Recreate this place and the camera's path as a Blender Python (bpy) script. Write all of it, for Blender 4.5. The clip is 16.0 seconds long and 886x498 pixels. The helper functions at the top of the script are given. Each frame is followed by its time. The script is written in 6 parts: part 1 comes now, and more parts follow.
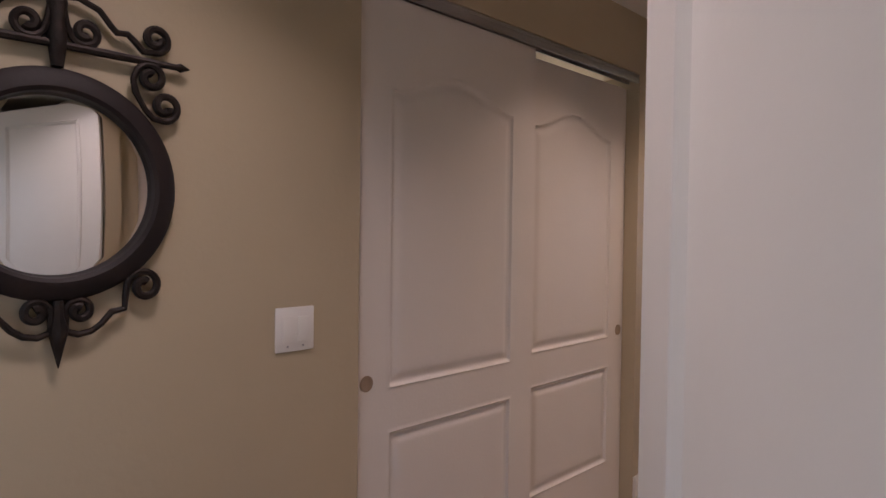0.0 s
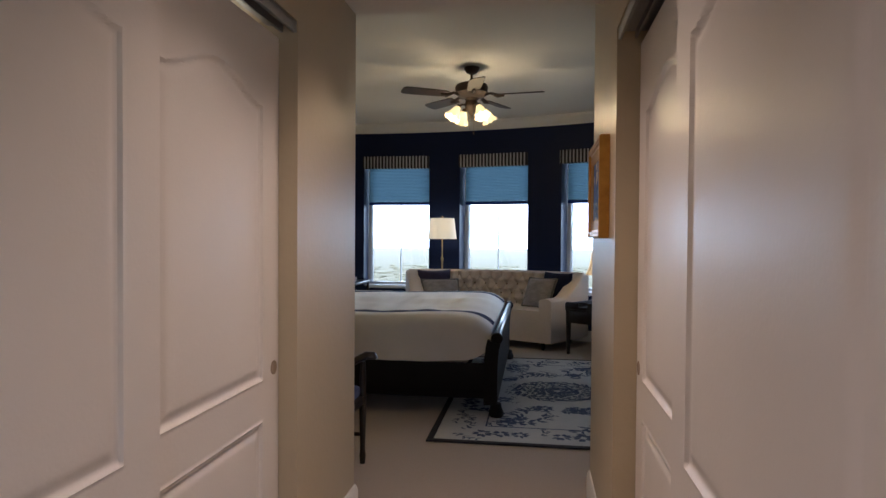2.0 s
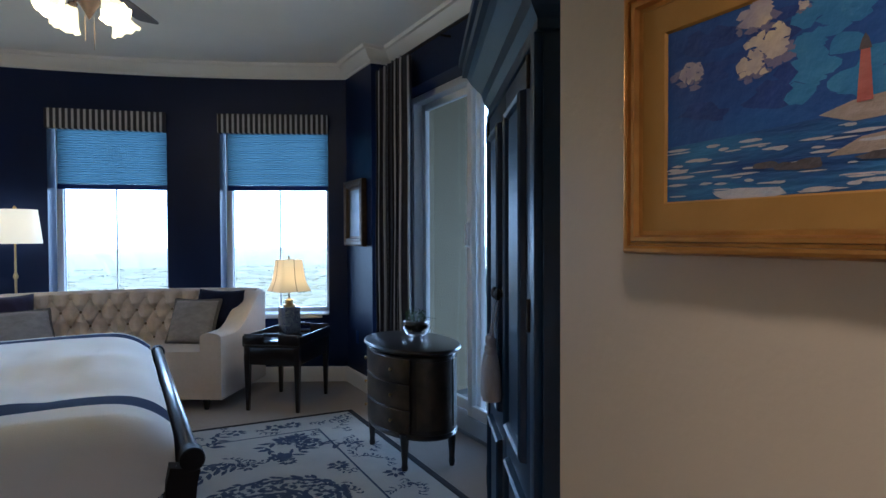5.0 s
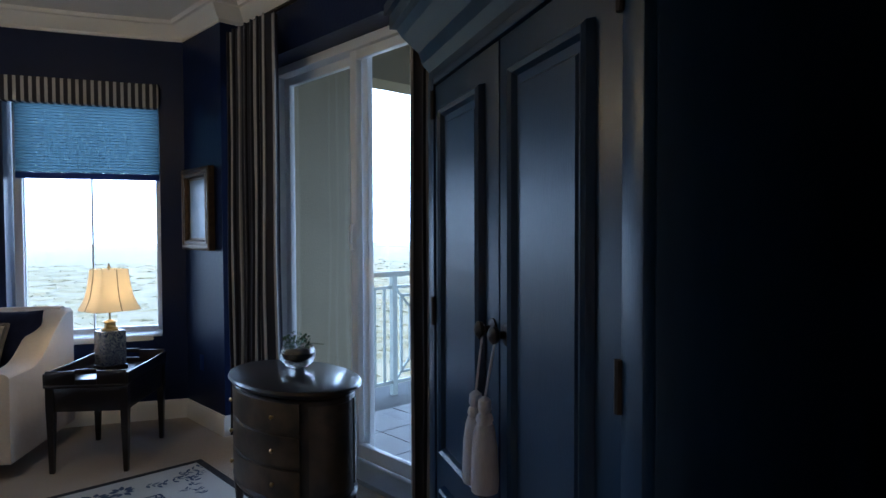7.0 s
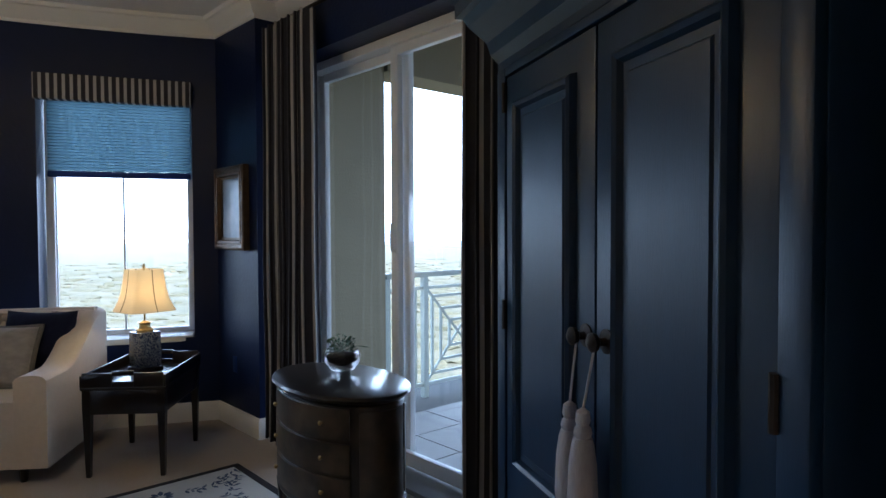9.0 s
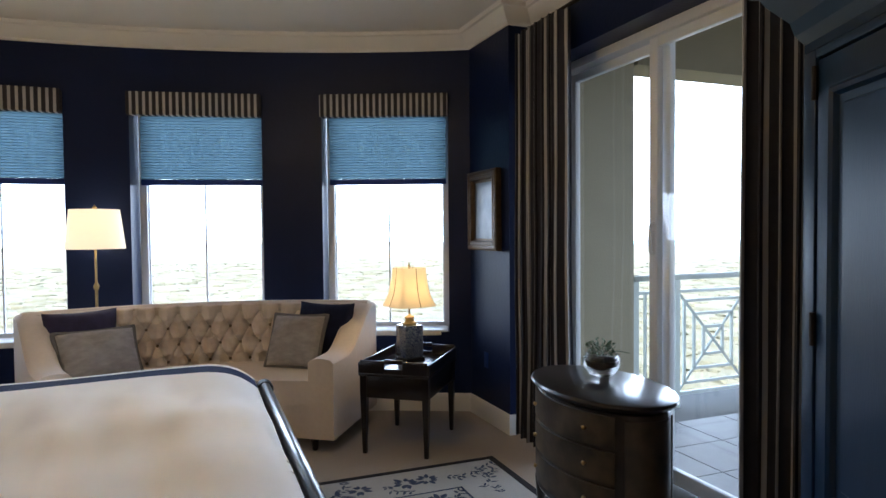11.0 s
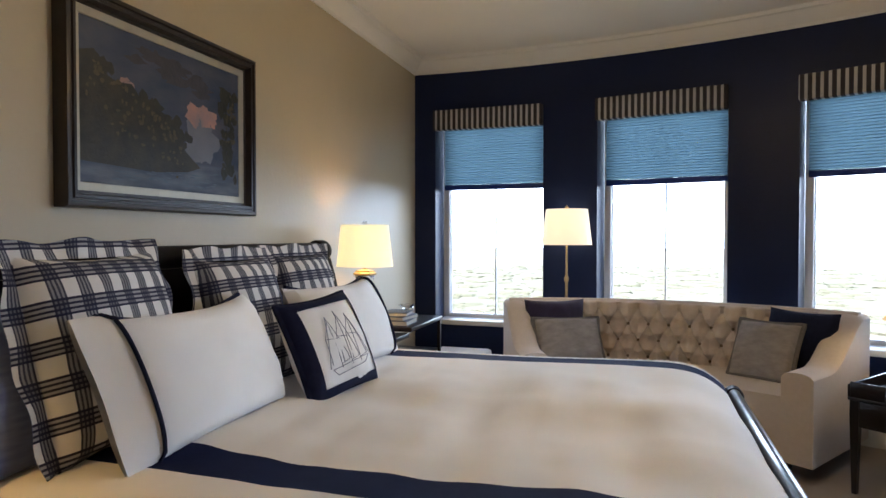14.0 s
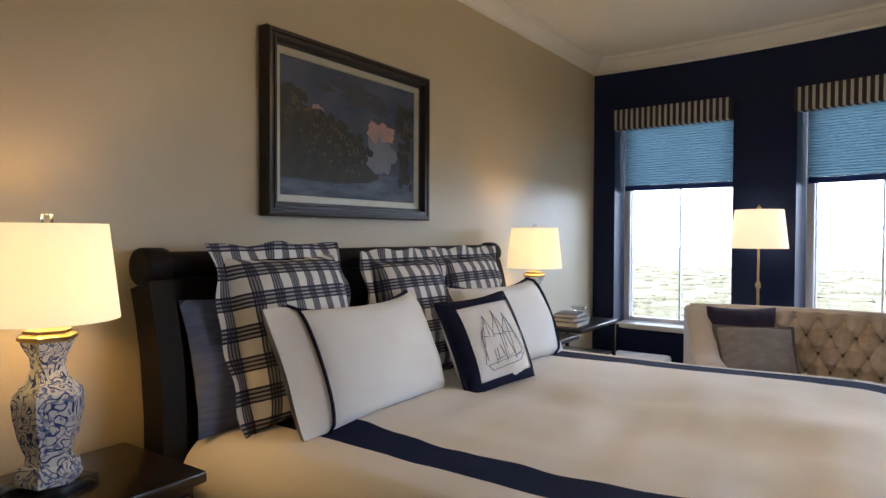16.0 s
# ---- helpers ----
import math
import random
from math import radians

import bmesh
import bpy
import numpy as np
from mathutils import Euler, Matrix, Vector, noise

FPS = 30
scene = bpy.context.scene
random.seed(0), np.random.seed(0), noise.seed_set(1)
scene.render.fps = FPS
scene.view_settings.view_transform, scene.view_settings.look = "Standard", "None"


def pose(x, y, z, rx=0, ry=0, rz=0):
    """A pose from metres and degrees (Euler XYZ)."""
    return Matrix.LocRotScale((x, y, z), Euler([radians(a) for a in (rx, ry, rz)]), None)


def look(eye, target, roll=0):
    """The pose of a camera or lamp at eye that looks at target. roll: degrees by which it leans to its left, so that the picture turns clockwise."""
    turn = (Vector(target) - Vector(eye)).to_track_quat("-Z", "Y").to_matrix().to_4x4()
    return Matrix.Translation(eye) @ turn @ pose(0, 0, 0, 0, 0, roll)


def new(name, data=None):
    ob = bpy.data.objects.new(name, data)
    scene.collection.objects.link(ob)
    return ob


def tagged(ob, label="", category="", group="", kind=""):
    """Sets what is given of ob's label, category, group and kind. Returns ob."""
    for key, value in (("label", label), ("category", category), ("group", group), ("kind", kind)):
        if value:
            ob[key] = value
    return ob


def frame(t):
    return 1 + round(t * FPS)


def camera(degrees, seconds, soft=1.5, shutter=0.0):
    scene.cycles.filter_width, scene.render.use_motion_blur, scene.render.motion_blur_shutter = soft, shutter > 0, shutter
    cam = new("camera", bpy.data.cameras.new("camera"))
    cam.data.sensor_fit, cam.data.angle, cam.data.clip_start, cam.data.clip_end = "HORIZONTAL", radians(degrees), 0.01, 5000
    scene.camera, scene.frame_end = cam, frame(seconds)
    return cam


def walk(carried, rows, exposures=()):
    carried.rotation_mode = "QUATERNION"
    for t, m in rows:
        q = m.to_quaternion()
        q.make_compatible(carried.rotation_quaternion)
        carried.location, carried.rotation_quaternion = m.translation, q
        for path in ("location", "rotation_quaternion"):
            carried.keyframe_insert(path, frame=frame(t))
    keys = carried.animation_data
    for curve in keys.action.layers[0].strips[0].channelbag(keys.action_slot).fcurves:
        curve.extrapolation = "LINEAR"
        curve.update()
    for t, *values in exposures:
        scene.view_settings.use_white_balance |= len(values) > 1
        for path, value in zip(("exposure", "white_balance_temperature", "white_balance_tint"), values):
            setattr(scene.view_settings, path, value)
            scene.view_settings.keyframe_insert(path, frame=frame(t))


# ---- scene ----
cam = camera(70.1, 16.0)
EXPOSURES = [  # seconds, stops, kelvin, tint
    (0.0, 1.05, 5700, 16), (1.0, 1.2, 5350, 9), (2.5, 1.32, 5450, 11), (4.0, 1.5, 5000, 9), (5.0, 1.7, 4550, 6), (7.5, 1.58, 5000, 9),
    (8.2, 1.58, 5050, 9), (10.5, 1.88, 5700, 11), (12.5, 2.1, 5850, 12), (14.5, 1.99, 5900, 12), (16.0, 1.92, 6000, 13)]
PATH = [
    (0, (0.015, 0.028, 1.324), (-1.39, 1.45, 1.274), 0.7),
    (0.5, (-0.116, 0.125, 1.365), (-1.241, 1.778, 1.304), 0.7),
    (1, (-0.267, 0.264, 1.322), (-1.098, 2.082, 1.283), 0.7),
    (1.5, (-0.445, 0.478, 1.344), (-1.039, 2.388, 1.306), 0.3),
    (2, (-0.624, 0.691, 1.332), (-0.91, 2.67, 1.293), 0.4),
    (2.5, (-0.777, 0.981, 1.318), (-0.857, 2.979, 1.281), -0.2),
    (3, (-0.953, 1.337, 1.304), (-0.852, 3.334, 1.272), 0.5),
    (3.5, (-1.043, 1.726, 1.325), (-0.731, 3.701, 1.291), 0.2),
    (4, (-1.085, 2.173, 1.354), (-0.561, 4.103, 1.314), -0.0),
    (4.5, (-1.121, 2.599, 1.352), (-0.398, 4.463, 1.308), -0.1),
    (5, (-1.096, 2.984, 1.361), (-0.187, 4.765, 1.316), -0.2),
    (7.5, (-1.025, 3.921, 1.403), (0.356, 5.366, 1.341), -0.2),
    (8.2, (-1.052, 3.98, 1.4), (0.329, 5.425, 1.338), -0.2),
    (10.5, (-1.191, 4.13, 1.406), (-0.236, 5.887, 1.345), -0.4),
    (11, (-1.218, 4.138, 1.417), (-0.485, 5.997, 1.356), -0.5),
    (11.5, (-1.217, 4.128, 1.406), (-0.71, 6.062, 1.352), -0.4),
    (12, (-1.225, 4.13, 1.379), (-0.959, 6.112, 1.338), -0.3),
    (12.5, (-1.255, 4.136, 1.37), (-1.204, 6.135, 1.334), -0.2),
    (13, (-1.291, 4.163, 1.371), (-1.45, 6.156, 1.331), -0.2),
    (13.5, (-1.316, 4.2, 1.354), (-1.699, 6.163, 1.316), -0.1),
    (14, (-1.338, 4.198, 1.37), (-1.928, 6.109, 1.329), 0.0),
    (14.5, (-1.323, 4.195, 1.37), (-2.125, 6.026, 1.327), 0.2),
    (15, (-1.259, 4.189, 1.394), (-2.238, 5.932, 1.346), 0.3),
    (15.5, (-1.179, 4.167, 1.396), (-2.265, 5.845, 1.349), 0.3),
    (16, (-1.118, 4.155, 1.394), (-2.264, 5.793, 1.348), 0.2),
]
walk(cam, [(t, look(eye, target, roll)) for t, eye, target, roll in PATH], EXPOSURES)

# ---- light ----
world = bpy.data.worlds.new("world")
scene.world = world
world.use_nodes = True
wn = world.node_tree
sky = wn.nodes.new("ShaderNodeTexSky")
sky.sky_type, sky.sun_disc = "NISHITA", False
sky.sun_elevation, sky.sun_rotation = radians(52), radians(198)
sky.dust_density = 3.0
wn.links.new(sky.outputs[0], wn.nodes["Background"].inputs[0])
wn.nodes["Background"].inputs[1].default_value = 0.13


def lamp(name, kind, m, power, colour, **more):
    data = bpy.data.lights.new(name, kind)
    data.energy, data.color = power, colour
    for key, value in more.items():
        if key == "size":
            data.size = value
        elif key == "size_y":
            data.shape, data.size_y = "RECTANGLE", value
        elif key == "radius":
            data.shadow_soft_size = value
        elif key == "spread":
            data.spread = value
        elif key == "angle":
            data.angle = value
    ob = new(name, data)
    ob.matrix_world = m
    return ob


FOYERWARM, HALLWARM, WARM, AMBER = (1.0, 0.77, 0.68), (1.0, 0.69, 0.49), (1.0, 0.72, 0.38), (1.0, 0.57, 0.16)
lamp("sun", "SUN", look((0, 0, 20), (2, 6, 12)), 3.2, (1.0, 0.95, 0.88), angle=radians(1.0))
lamp("hall_ceiling_light", "AREA", pose(-0.90, 2.30, 2.375), 2.2, HALLWARM, size=0.16, spread=radians(108))
lamp("hall_ceiling_light", "AREA", pose(-0.90, 3.10, 2.375), 2.0, HALLWARM, size=0.16, spread=radians(108))
lamp("foyer_ceiling_light", "AREA", pose(-0.82, 0.50, 2.375), 2.8, FOYERWARM, size=0.18, spread=radians(115))
# unseen source: daylight assumed from behind, through an opening added for it
lamp("foyer_assumed_daylight", "AREA", look((0.0, -1.58, 1.4), (0.0, 0, 1.3)), 1.7, (0.97, 0.95, 1.0), size=1.1, size_y=1.3)
for k in range(4):
    a = radians(90 * k + 35)
    lamp("fan_bulb", "POINT", pose(-1.22 + 0.18 * math.cos(a), 6.62 + 0.18 * math.sin(a), 2.44), 1.4, WARM, radius=0.03)
lamp("bedside_bulb", "POINT", pose(-2.985, 4.945, 1.26), 1.9, AMBER, radius=0.05)
lamp("bedside_bulb", "POINT", pose(-2.985, 7.86, 1.28), 2.5, AMBER, radius=0.05)
lamp("tray_table_bulb", "POINT", pose(0.147, 8.24, 1.0), 0.95, WARM, radius=0.03)
lamp("floor_lamp_bulb", "POINT", pose(-1.885, 9.335, 1.45), 1.1, WARM, radius=0.03)

# ---- materials ----
def mat(name, base, rough=0.5, metal=0.0, second=None, scale=8.0, amount=0.5, bump=0.0, bump_scale=60.0, stretch=(1, 1, 1), spec=0.5, coat=0.0, sheen=0.0, coords="Object"):
    m = bpy.data.materials.new(name)
    m.use_nodes = True
    nt = m.node_tree
    b = nt.nodes["Principled BSDF"]
    b.inputs["Base Color"].default_value = (*base, 1)
    b.inputs["Roughness"].default_value = rough
    b.inputs["Metallic"].default_value = metal
    b.inputs["Specular IOR Level"].default_value = spec
    b.inputs["Coat Weight"].default_value = coat
    b.inputs["Sheen Weight"].default_value = sheen
    tc = nt.nodes.new("ShaderNodeTexCoord")
    mp = nt.nodes.new("ShaderNodeMapping")
    mp.inputs["Scale"].default_value = stretch
    nt.links.new(tc.outputs[coords], mp.inputs[0])
    if second is not None:
        n = nt.nodes.new("ShaderNodeTexNoise")
        n.inputs["Scale"].default_value, n.inputs["Detail"].default_value = scale, 6
        nt.links.new(mp.outputs[0], n.inputs[0])
        r = nt.nodes.new("ShaderNodeValToRGB")
        r.color_ramp.elements[0].position, r.color_ramp.elements[1].position = 0.5 - amount / 2, 0.5 + amount / 2
        r.color_ramp.elements[0].color, r.color_ramp.elements[1].color = (*base, 1), (*second, 1)
        nt.links.new(n.outputs[0], r.inputs[0])
        nt.links.new(r.outputs[0], b.inputs["Base Color"])
    if bump:
        n = nt.nodes.new("ShaderNodeTexNoise")
        n.inputs["Scale"].default_value, n.inputs["Detail"].default_value = bump_scale, 4
        nt.links.new(mp.outputs[0], n.inputs[0])
        bp = nt.nodes.new("ShaderNodeBump")
        bp.inputs["Strength"].default_value, bp.inputs["Distance"].default_value = bump, 0.01
        nt.links.new(n.outputs[0], bp.inputs["Height"])
        nt.links.new(bp.outputs[0], b.inputs["Normal"])
    return m


def glow(name, base, colour, strength, through=0.4):
    m = mat(name, base, 0.8)
    b = m.node_tree.nodes["Principled BSDF"]
    b.inputs["Emission Color"].default_value, b.inputs["Emission Strength"].default_value = (*colour, 1), strength
    return m


TAUPE = mat("taupe wall paint", (0.46, 0.388, 0.266), 0.40, second=(0.49, 0.413, 0.284), scale=3, bump=0.10, bump_scale=38)
NAVY = mat("navy wall paint", (0.0048, 0.0108, 0.045), 0.40, second=(0.0062, 0.0132, 0.053), scale=3, bump=0.14, bump_scale=38, spec=0.20)
WHITE = mat("white trim paint", (0.74, 0.72, 0.68), 0.38, second=(0.78, 0.76, 0.72), scale=4, bump=0.03)
DOORWHITE = mat("white door paint", (0.70, 0.66, 0.62), 0.38, second=(0.73, 0.69, 0.65), scale=3, bump=0.05, bump_scale=90)
CEIL = mat("ceiling paint", (0.79, 0.77, 0.72), 0.85, second=(0.82, 0.80, 0.75), scale=3, bump=0.1, bump_scale=50)
CARPET = mat("beige carpet", (0.34, 0.28, 0.22), 0.95, second=(0.42, 0.35, 0.28), scale=90, bump=0.6, bump_scale=300, sheen=0.3)
DARKWOOD = mat("dark wood", (0.007, 0.0045, 0.004), 0.28, second=(0.015, 0.009, 0.007), scale=6, stretch=(1, 12, 12), bump=0.006, coat=0.35)
BEDWOOD = mat("black satin bed wood", (0.005, 0.004, 0.004), 0.55, second=(0.009, 0.006, 0.006), scale=6, stretch=(1, 12, 12), bump=0.03, coat=0.0, spec=0.18)
CREAM = mat("cream upholstery", (0.64, 0.54, 0.45), 0.85, second=(0.69, 0.59, 0.50), scale=40, bump=0.15, bump_scale=400, sheen=0.3)
GOLD = mat("gold leaf", (0.60, 0.30, 0.06), 0.32, 0.8, second=(0.42, 0.19, 0.04), scale=20, bump=0.05)


def stripes(nt, coord, freq, duty, offset=0.0):
    """A 0/1 mask: 1 over the first share of each period."""
    a = nt.nodes.new("ShaderNodeMath")
    a.operation = "MULTIPLY_ADD"
    a.inputs[1].default_value, a.inputs[2].default_value = freq, offset
    nt.links.new(coord, a.inputs[0])
    f = nt.nodes.new("ShaderNodeMath")
    f.operation = "FRACT"
    nt.links.new(a.outputs[0], f.inputs[0])
    c = nt.nodes.new("ShaderNodeMath")
    c.operation = "LESS_THAN"
    c.inputs[1].default_value = duty
    nt.links.new(f.outputs[0], c.inputs[0])
    return c.outputs[0]


def axes(m, coords="Object"):
    nt = m.node_tree
    tc = nt.nodes.new("ShaderNodeTexCoord")
    sp = nt.nodes.new("ShaderNodeSeparateXYZ")
    nt.links.new(tc.outputs[coords], sp.inputs[0])
    return sp.outputs


def overlay(m, mask, colour, amount=1.0):
    """Mixes a colour over the base colour where the mask is 1."""
    nt = m.node_tree
    b = nt.nodes["Principled BSDF"]
    mix = nt.nodes.new("ShaderNodeMix")
    mix.data_type = "RGBA"
    if b.inputs["Base Color"].links:
        nt.links.new(b.inputs["Base Color"].links[0].from_socket, mix.inputs[6])
    else:
        mix.inputs[6].default_value = b.inputs["Base Color"].default_value
    mix.inputs[7].default_value = (*colour, 1)
    k = nt.nodes.new("ShaderNodeMath")
    k.operation = "MULTIPLY"
    k.inputs[1].default_value = amount
    nt.links.new(mask, k.inputs[0])
    nt.links.new(k.outputs[0], mix.inputs[0])
    nt.links.new(mix.outputs[2], b.inputs["Base Color"])


def noise_mask(m, scale, lo, hi, detail=3.0, distortion=0.0, stretch=(1, 1, 1)):
    nt = m.node_tree
    tc = nt.nodes.new("ShaderNodeTexCoord")
    mp = nt.nodes.new("ShaderNodeMapping")
    mp.inputs["Scale"].default_value = stretch
    n = nt.nodes.new("ShaderNodeTexNoise")
    n.inputs["Scale"].default_value, n.inputs["Detail"].default_value, n.inputs["Distortion"].default_value = scale, detail, distortion
    r = nt.nodes.new("ShaderNodeMapRange")
    r.inputs[1].default_value, r.inputs[2].default_value = lo, hi
    nt.links.new(tc.outputs["Object"], mp.inputs[0])
    nt.links.new(mp.outputs[0], n.inputs[0])
    nt.links.new(n.outputs[0], r.inputs[0])
    return r.outputs[0]


def let_through(m, colour, share):
    """Lets part of the light shine through thin cloth."""
    nt = m.node_tree
    t = nt.nodes.new("ShaderNodeBsdfTranslucent")
    t.inputs[0].default_value = (*colour, 1)
    mix = nt.nodes.new("ShaderNodeMixShader")
    mix.inputs[0].default_value = share
    nt.links.new(nt.nodes["Principled BSDF"].outputs[0], mix.inputs[1])
    nt.links.new(t.outputs[0], mix.inputs[2])
    nt.links.new(mix.outputs[0], nt.nodes["Material Output"].inputs[0])
    return m


NAVYCLOTH = mat("navy cloth", (0.008, 0.010, 0.030), 0.9, second=(0.013, 0.016, 0.042), scale=30, bump=0.1, bump_scale=300, sheen=0.0, spec=0.15)
PURPLECLOTH = mat("dark plum velvet", (0.016, 0.010, 0.035), 0.8, second=(0.03, 0.02, 0.06), scale=20, sheen=0.12, bump=0.1, bump_scale=200)
GREYCLOTH = mat("grey patterned cushion cloth", (0.27, 0.245, 0.235), 0.9, second=(0.36, 0.33, 0.315), scale=16, amount=0.35, stretch=(1, 1, 2), bump=0.1, bump_scale=300)
GREYTRIM = mat("grey fringe trim", (0.12, 0.11, 0.105), 0.9, second=(0.19, 0.175, 0.165), scale=80, bump=0.4, bump_scale=200)
WHITECLOTH = mat("white cotton", (0.74, 0.73, 0.72), 0.9, second=(0.79, 0.78, 0.77), scale=6, bump=0.08, bump_scale=250, sheen=0.1)
BLUECLOTH = mat("periwinkle blue cotton", (0.07, 0.095, 0.21), 0.9, second=(0.12, 0.15, 0.28), scale=12, bump=0.15, bump_scale=120, stretch=(1, 1, 6))
SHADE = let_through(glow("lit lamp shade", (0.8, 0.75, 0.64), (1.0, 0.85, 0.56), 0.14), (0.84, 0.84, 0.72), 0.30)
SHADEDIM = let_through(glow("amber silk shade", (0.62, 0.52, 0.34), (1.0, 0.74, 0.38), 0.10), (0.8, 0.62, 0.36), 0.30)
SHADEDAY = let_through(glow("white lamp shade", (0.82, 0.79, 0.72), (1.0, 0.85, 0.62), 0.16), (0.9, 0.85, 0.75), 0.4)
BULB = glow("frosted bell glass", (0.55, 0.42, 0.22), (1.0, 0.70, 0.28), 0.55)
PULL = mat("aged bronze pull", (0.30, 0.23, 0.17), 0.5, 0.4, second=(0.36, 0.28, 0.21), scale=30)
BRASS = mat("brushed brass", (0.55, 0.40, 0.18), 0.32, 1.0, second=(0.45, 0.32, 0.14), scale=30)
IRON = mat("wrought iron", (0.015, 0.012, 0.010), 0.55, 0.6, second=(0.03, 0.02, 0.016), scale=40, bump=0.25, bump_scale=90)
STEEL = mat("brushed steel track", (0.42, 0.42, 0.43), 0.4, 0.9, second=(0.34, 0.34, 0.35), scale=30, stretch=(1, 0.1, 1))
MIRROR = mat("mirror silver", (0.92, 0.92, 0.92), 0.02, 1.0)
FRAMEWOOD = mat("espresso mirror wood", (0.012, 0.008, 0.008), 0.35, second=(0.022, 0.014, 0.012), scale=9, bump=0.1, bump_scale=30)
VINYL = mat("white vinyl frame", (0.74, 0.75, 0.77), 0.35, second=(0.78, 0.79, 0.80), scale=3)
BLIND = let_through(mat("blue cellular shade", (0.12, 0.20, 0.26), 0.9, second=(0.15, 0.235, 0.295), scale=9, stretch=(1, 1, 3)), (0.22, 0.345, 0.41), 0.5)
BLINDBAR = let_through(mat("navy shade rail", (0.016, 0.042, 0.15), 0.5, second=(0.022, 0.052, 0.17), scale=8), (0.02, 0.06, 0.22), 0.4)
VALANCE = mat("navy and cream striped linen", (0.42, 0.41, 0.40), 0.9, second=(0.46, 0.45, 0.44), scale=40, bump=0.1, bump_scale=200)
overlay(VALANCE, stripes(VALANCE.node_tree, axes(VALANCE)[0], 21.3, 0.58, 0.29), (0.026, 0.024, 0.032))
CURTAIN = mat("navy and ivory striped curtain cloth", (0.018, 0.018, 0.028), 0.85, second=(0.026, 0.025, 0.036), scale=30, bump=0.08, bump_scale=300, sheen=0.06)
overlay(CURTAIN, stripes(CURTAIN.node_tree, axes(CURTAIN, "UV")[0], 11.0, 0.24), (0.42, 0.40, 0.39))
PLAID = mat("navy plaid cotton", (0.64, 0.62, 0.60), 0.9, second=(0.68, 0.66, 0.64), scale=20, bump=0.1, bump_scale=250)
for i in (1, 2):
    ax = axes(PLAID)[i]
    nt = PLAID.node_tree
    overlay(PLAID, stripes(nt, ax, 12.6 if i == 1 else 9.4, 0.48), (0.04, 0.045, 0.075), 0.70 if i == 1 else 0.62)
for i in (1, 2):
    ax = axes(PLAID)[i]
    nt = PLAID.node_tree
    for k in range(4):
        overlay(PLAID, stripes(nt, ax, 12.6 if i == 1 else 9.4, 0.065, 1.0 - 0.135 * k), (0.008, 0.010, 0.036), 0.97 if i == 2 else 0.85)
PORCELAIN = mat("blue and white porcelain", (0.70, 0.72, 0.74), 0.12, second=(0.74, 0.76, 0.78), scale=5, coat=0.6)
overlay(PORCELAIN, stripes(PORCELAIN.node_tree, noise_mask(PORCELAIN, 19, 0.0, 1.0, 0.6, 0.9), 8.0, 0.25), (0.02, 0.05, 0.24), 0.95)
overlay(PORCELAIN, noise_mask(PORCELAIN, 60, 0.56, 0.60, 2, 1.0), (0.06, 0.11, 0.34), 0.75)
PORCELAINDARK = mat("blue-grey glazed porcelain", (0.20, 0.23, 0.28), 0.15, second=(0.26, 0.29, 0.34), scale=9, coat=0.5)
overlay(PORCELAINDARK, stripes(PORCELAINDARK.node_tree, noise_mask(PORCELAINDARK, 34, 0.0, 1.0, 1.0, 0.5), 7.0, 0.5), (0.012, 0.025, 0.09), 0.9)
RUGBASE = mat("pale wool rug", (0.43, 0.45, 0.47), 0.95, second=(0.51, 0.52, 0.52), scale=7, bump=0.5, bump_scale=260, sheen=0.2)
RUGBLUE = mat("slate blue wool", (0.030, 0.050, 0.12), 0.95, second=(0.07, 0.10, 0.18), scale=26, bump=0.4, bump_scale=260)
RUGDARK = mat("navy rug border", (0.010, 0.011, 0.02), 0.95, second=(0.02, 0.02, 0.03), scale=40, bump=0.4, bump_scale=260)
CHESTWOOD = mat("aged painted chest wood", (0.016, 0.012, 0.010), 0.35, second=(0.045, 0.032, 0.021), scale=7, amount=0.3, bump=0.06, bump_scale=40, coat=0.25)
CHESTPANEL = mat("faded landscape panel", (0.025, 0.019, 0.013), 0.4, second=(0.09, 0.066, 0.04), scale=9, amount=0.35, bump=0.06, bump_scale=60, coat=0.2)
ARMOIRE = mat("black-navy lacquered wood", (0.0042, 0.020, 0.056), 0.36, second=(0.006, 0.026, 0.068), scale=5, stretch=(6, 6, 0.6), bump=0.05, bump_scale=50, coat=0.0, spec=0.38)
TASSEL = mat("pale silk tassel", (0.36, 0.37, 0.44), 0.7, second=(0.45, 0.46, 0.53), scale=60, stretch=(6, 6, 0.4), bump=0.5, bump_scale=200)
TILE = mat("pale balcony tile", (0.27, 0.27, 0.27), 0.5, second=(0.31, 0.31, 0.30), scale=5, bump=0.05)
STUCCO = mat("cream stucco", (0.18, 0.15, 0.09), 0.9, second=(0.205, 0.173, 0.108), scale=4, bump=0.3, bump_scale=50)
RAILPAINT = mat("pale sage railing paint", (0.55, 0.60, 0.56), 0.4, second=(0.60, 0.65, 0.61), scale=6)
SOIL = mat("dark soil", (0.02, 0.015, 0.01), 0.95, second=(0.04, 0.03, 0.02), scale=60, bump=0.5)
LEAF = mat("succulent leaf", (0.035, 0.07, 0.025), 0.5, second=(0.06, 0.10, 0.04), scale=30)
SCRUB = mat("pale coastal scrub", (0.150, 0.147, 0.098), 0.95, second=(0.180, 0.174, 0.120), scale=0.05, amount=0.4)
overlay(SCRUB, noise_mask(SCRUB, 0.16, 0.50, 0.62, 6, 0.2), (0.08, 0.10, 0.07), 0.45)
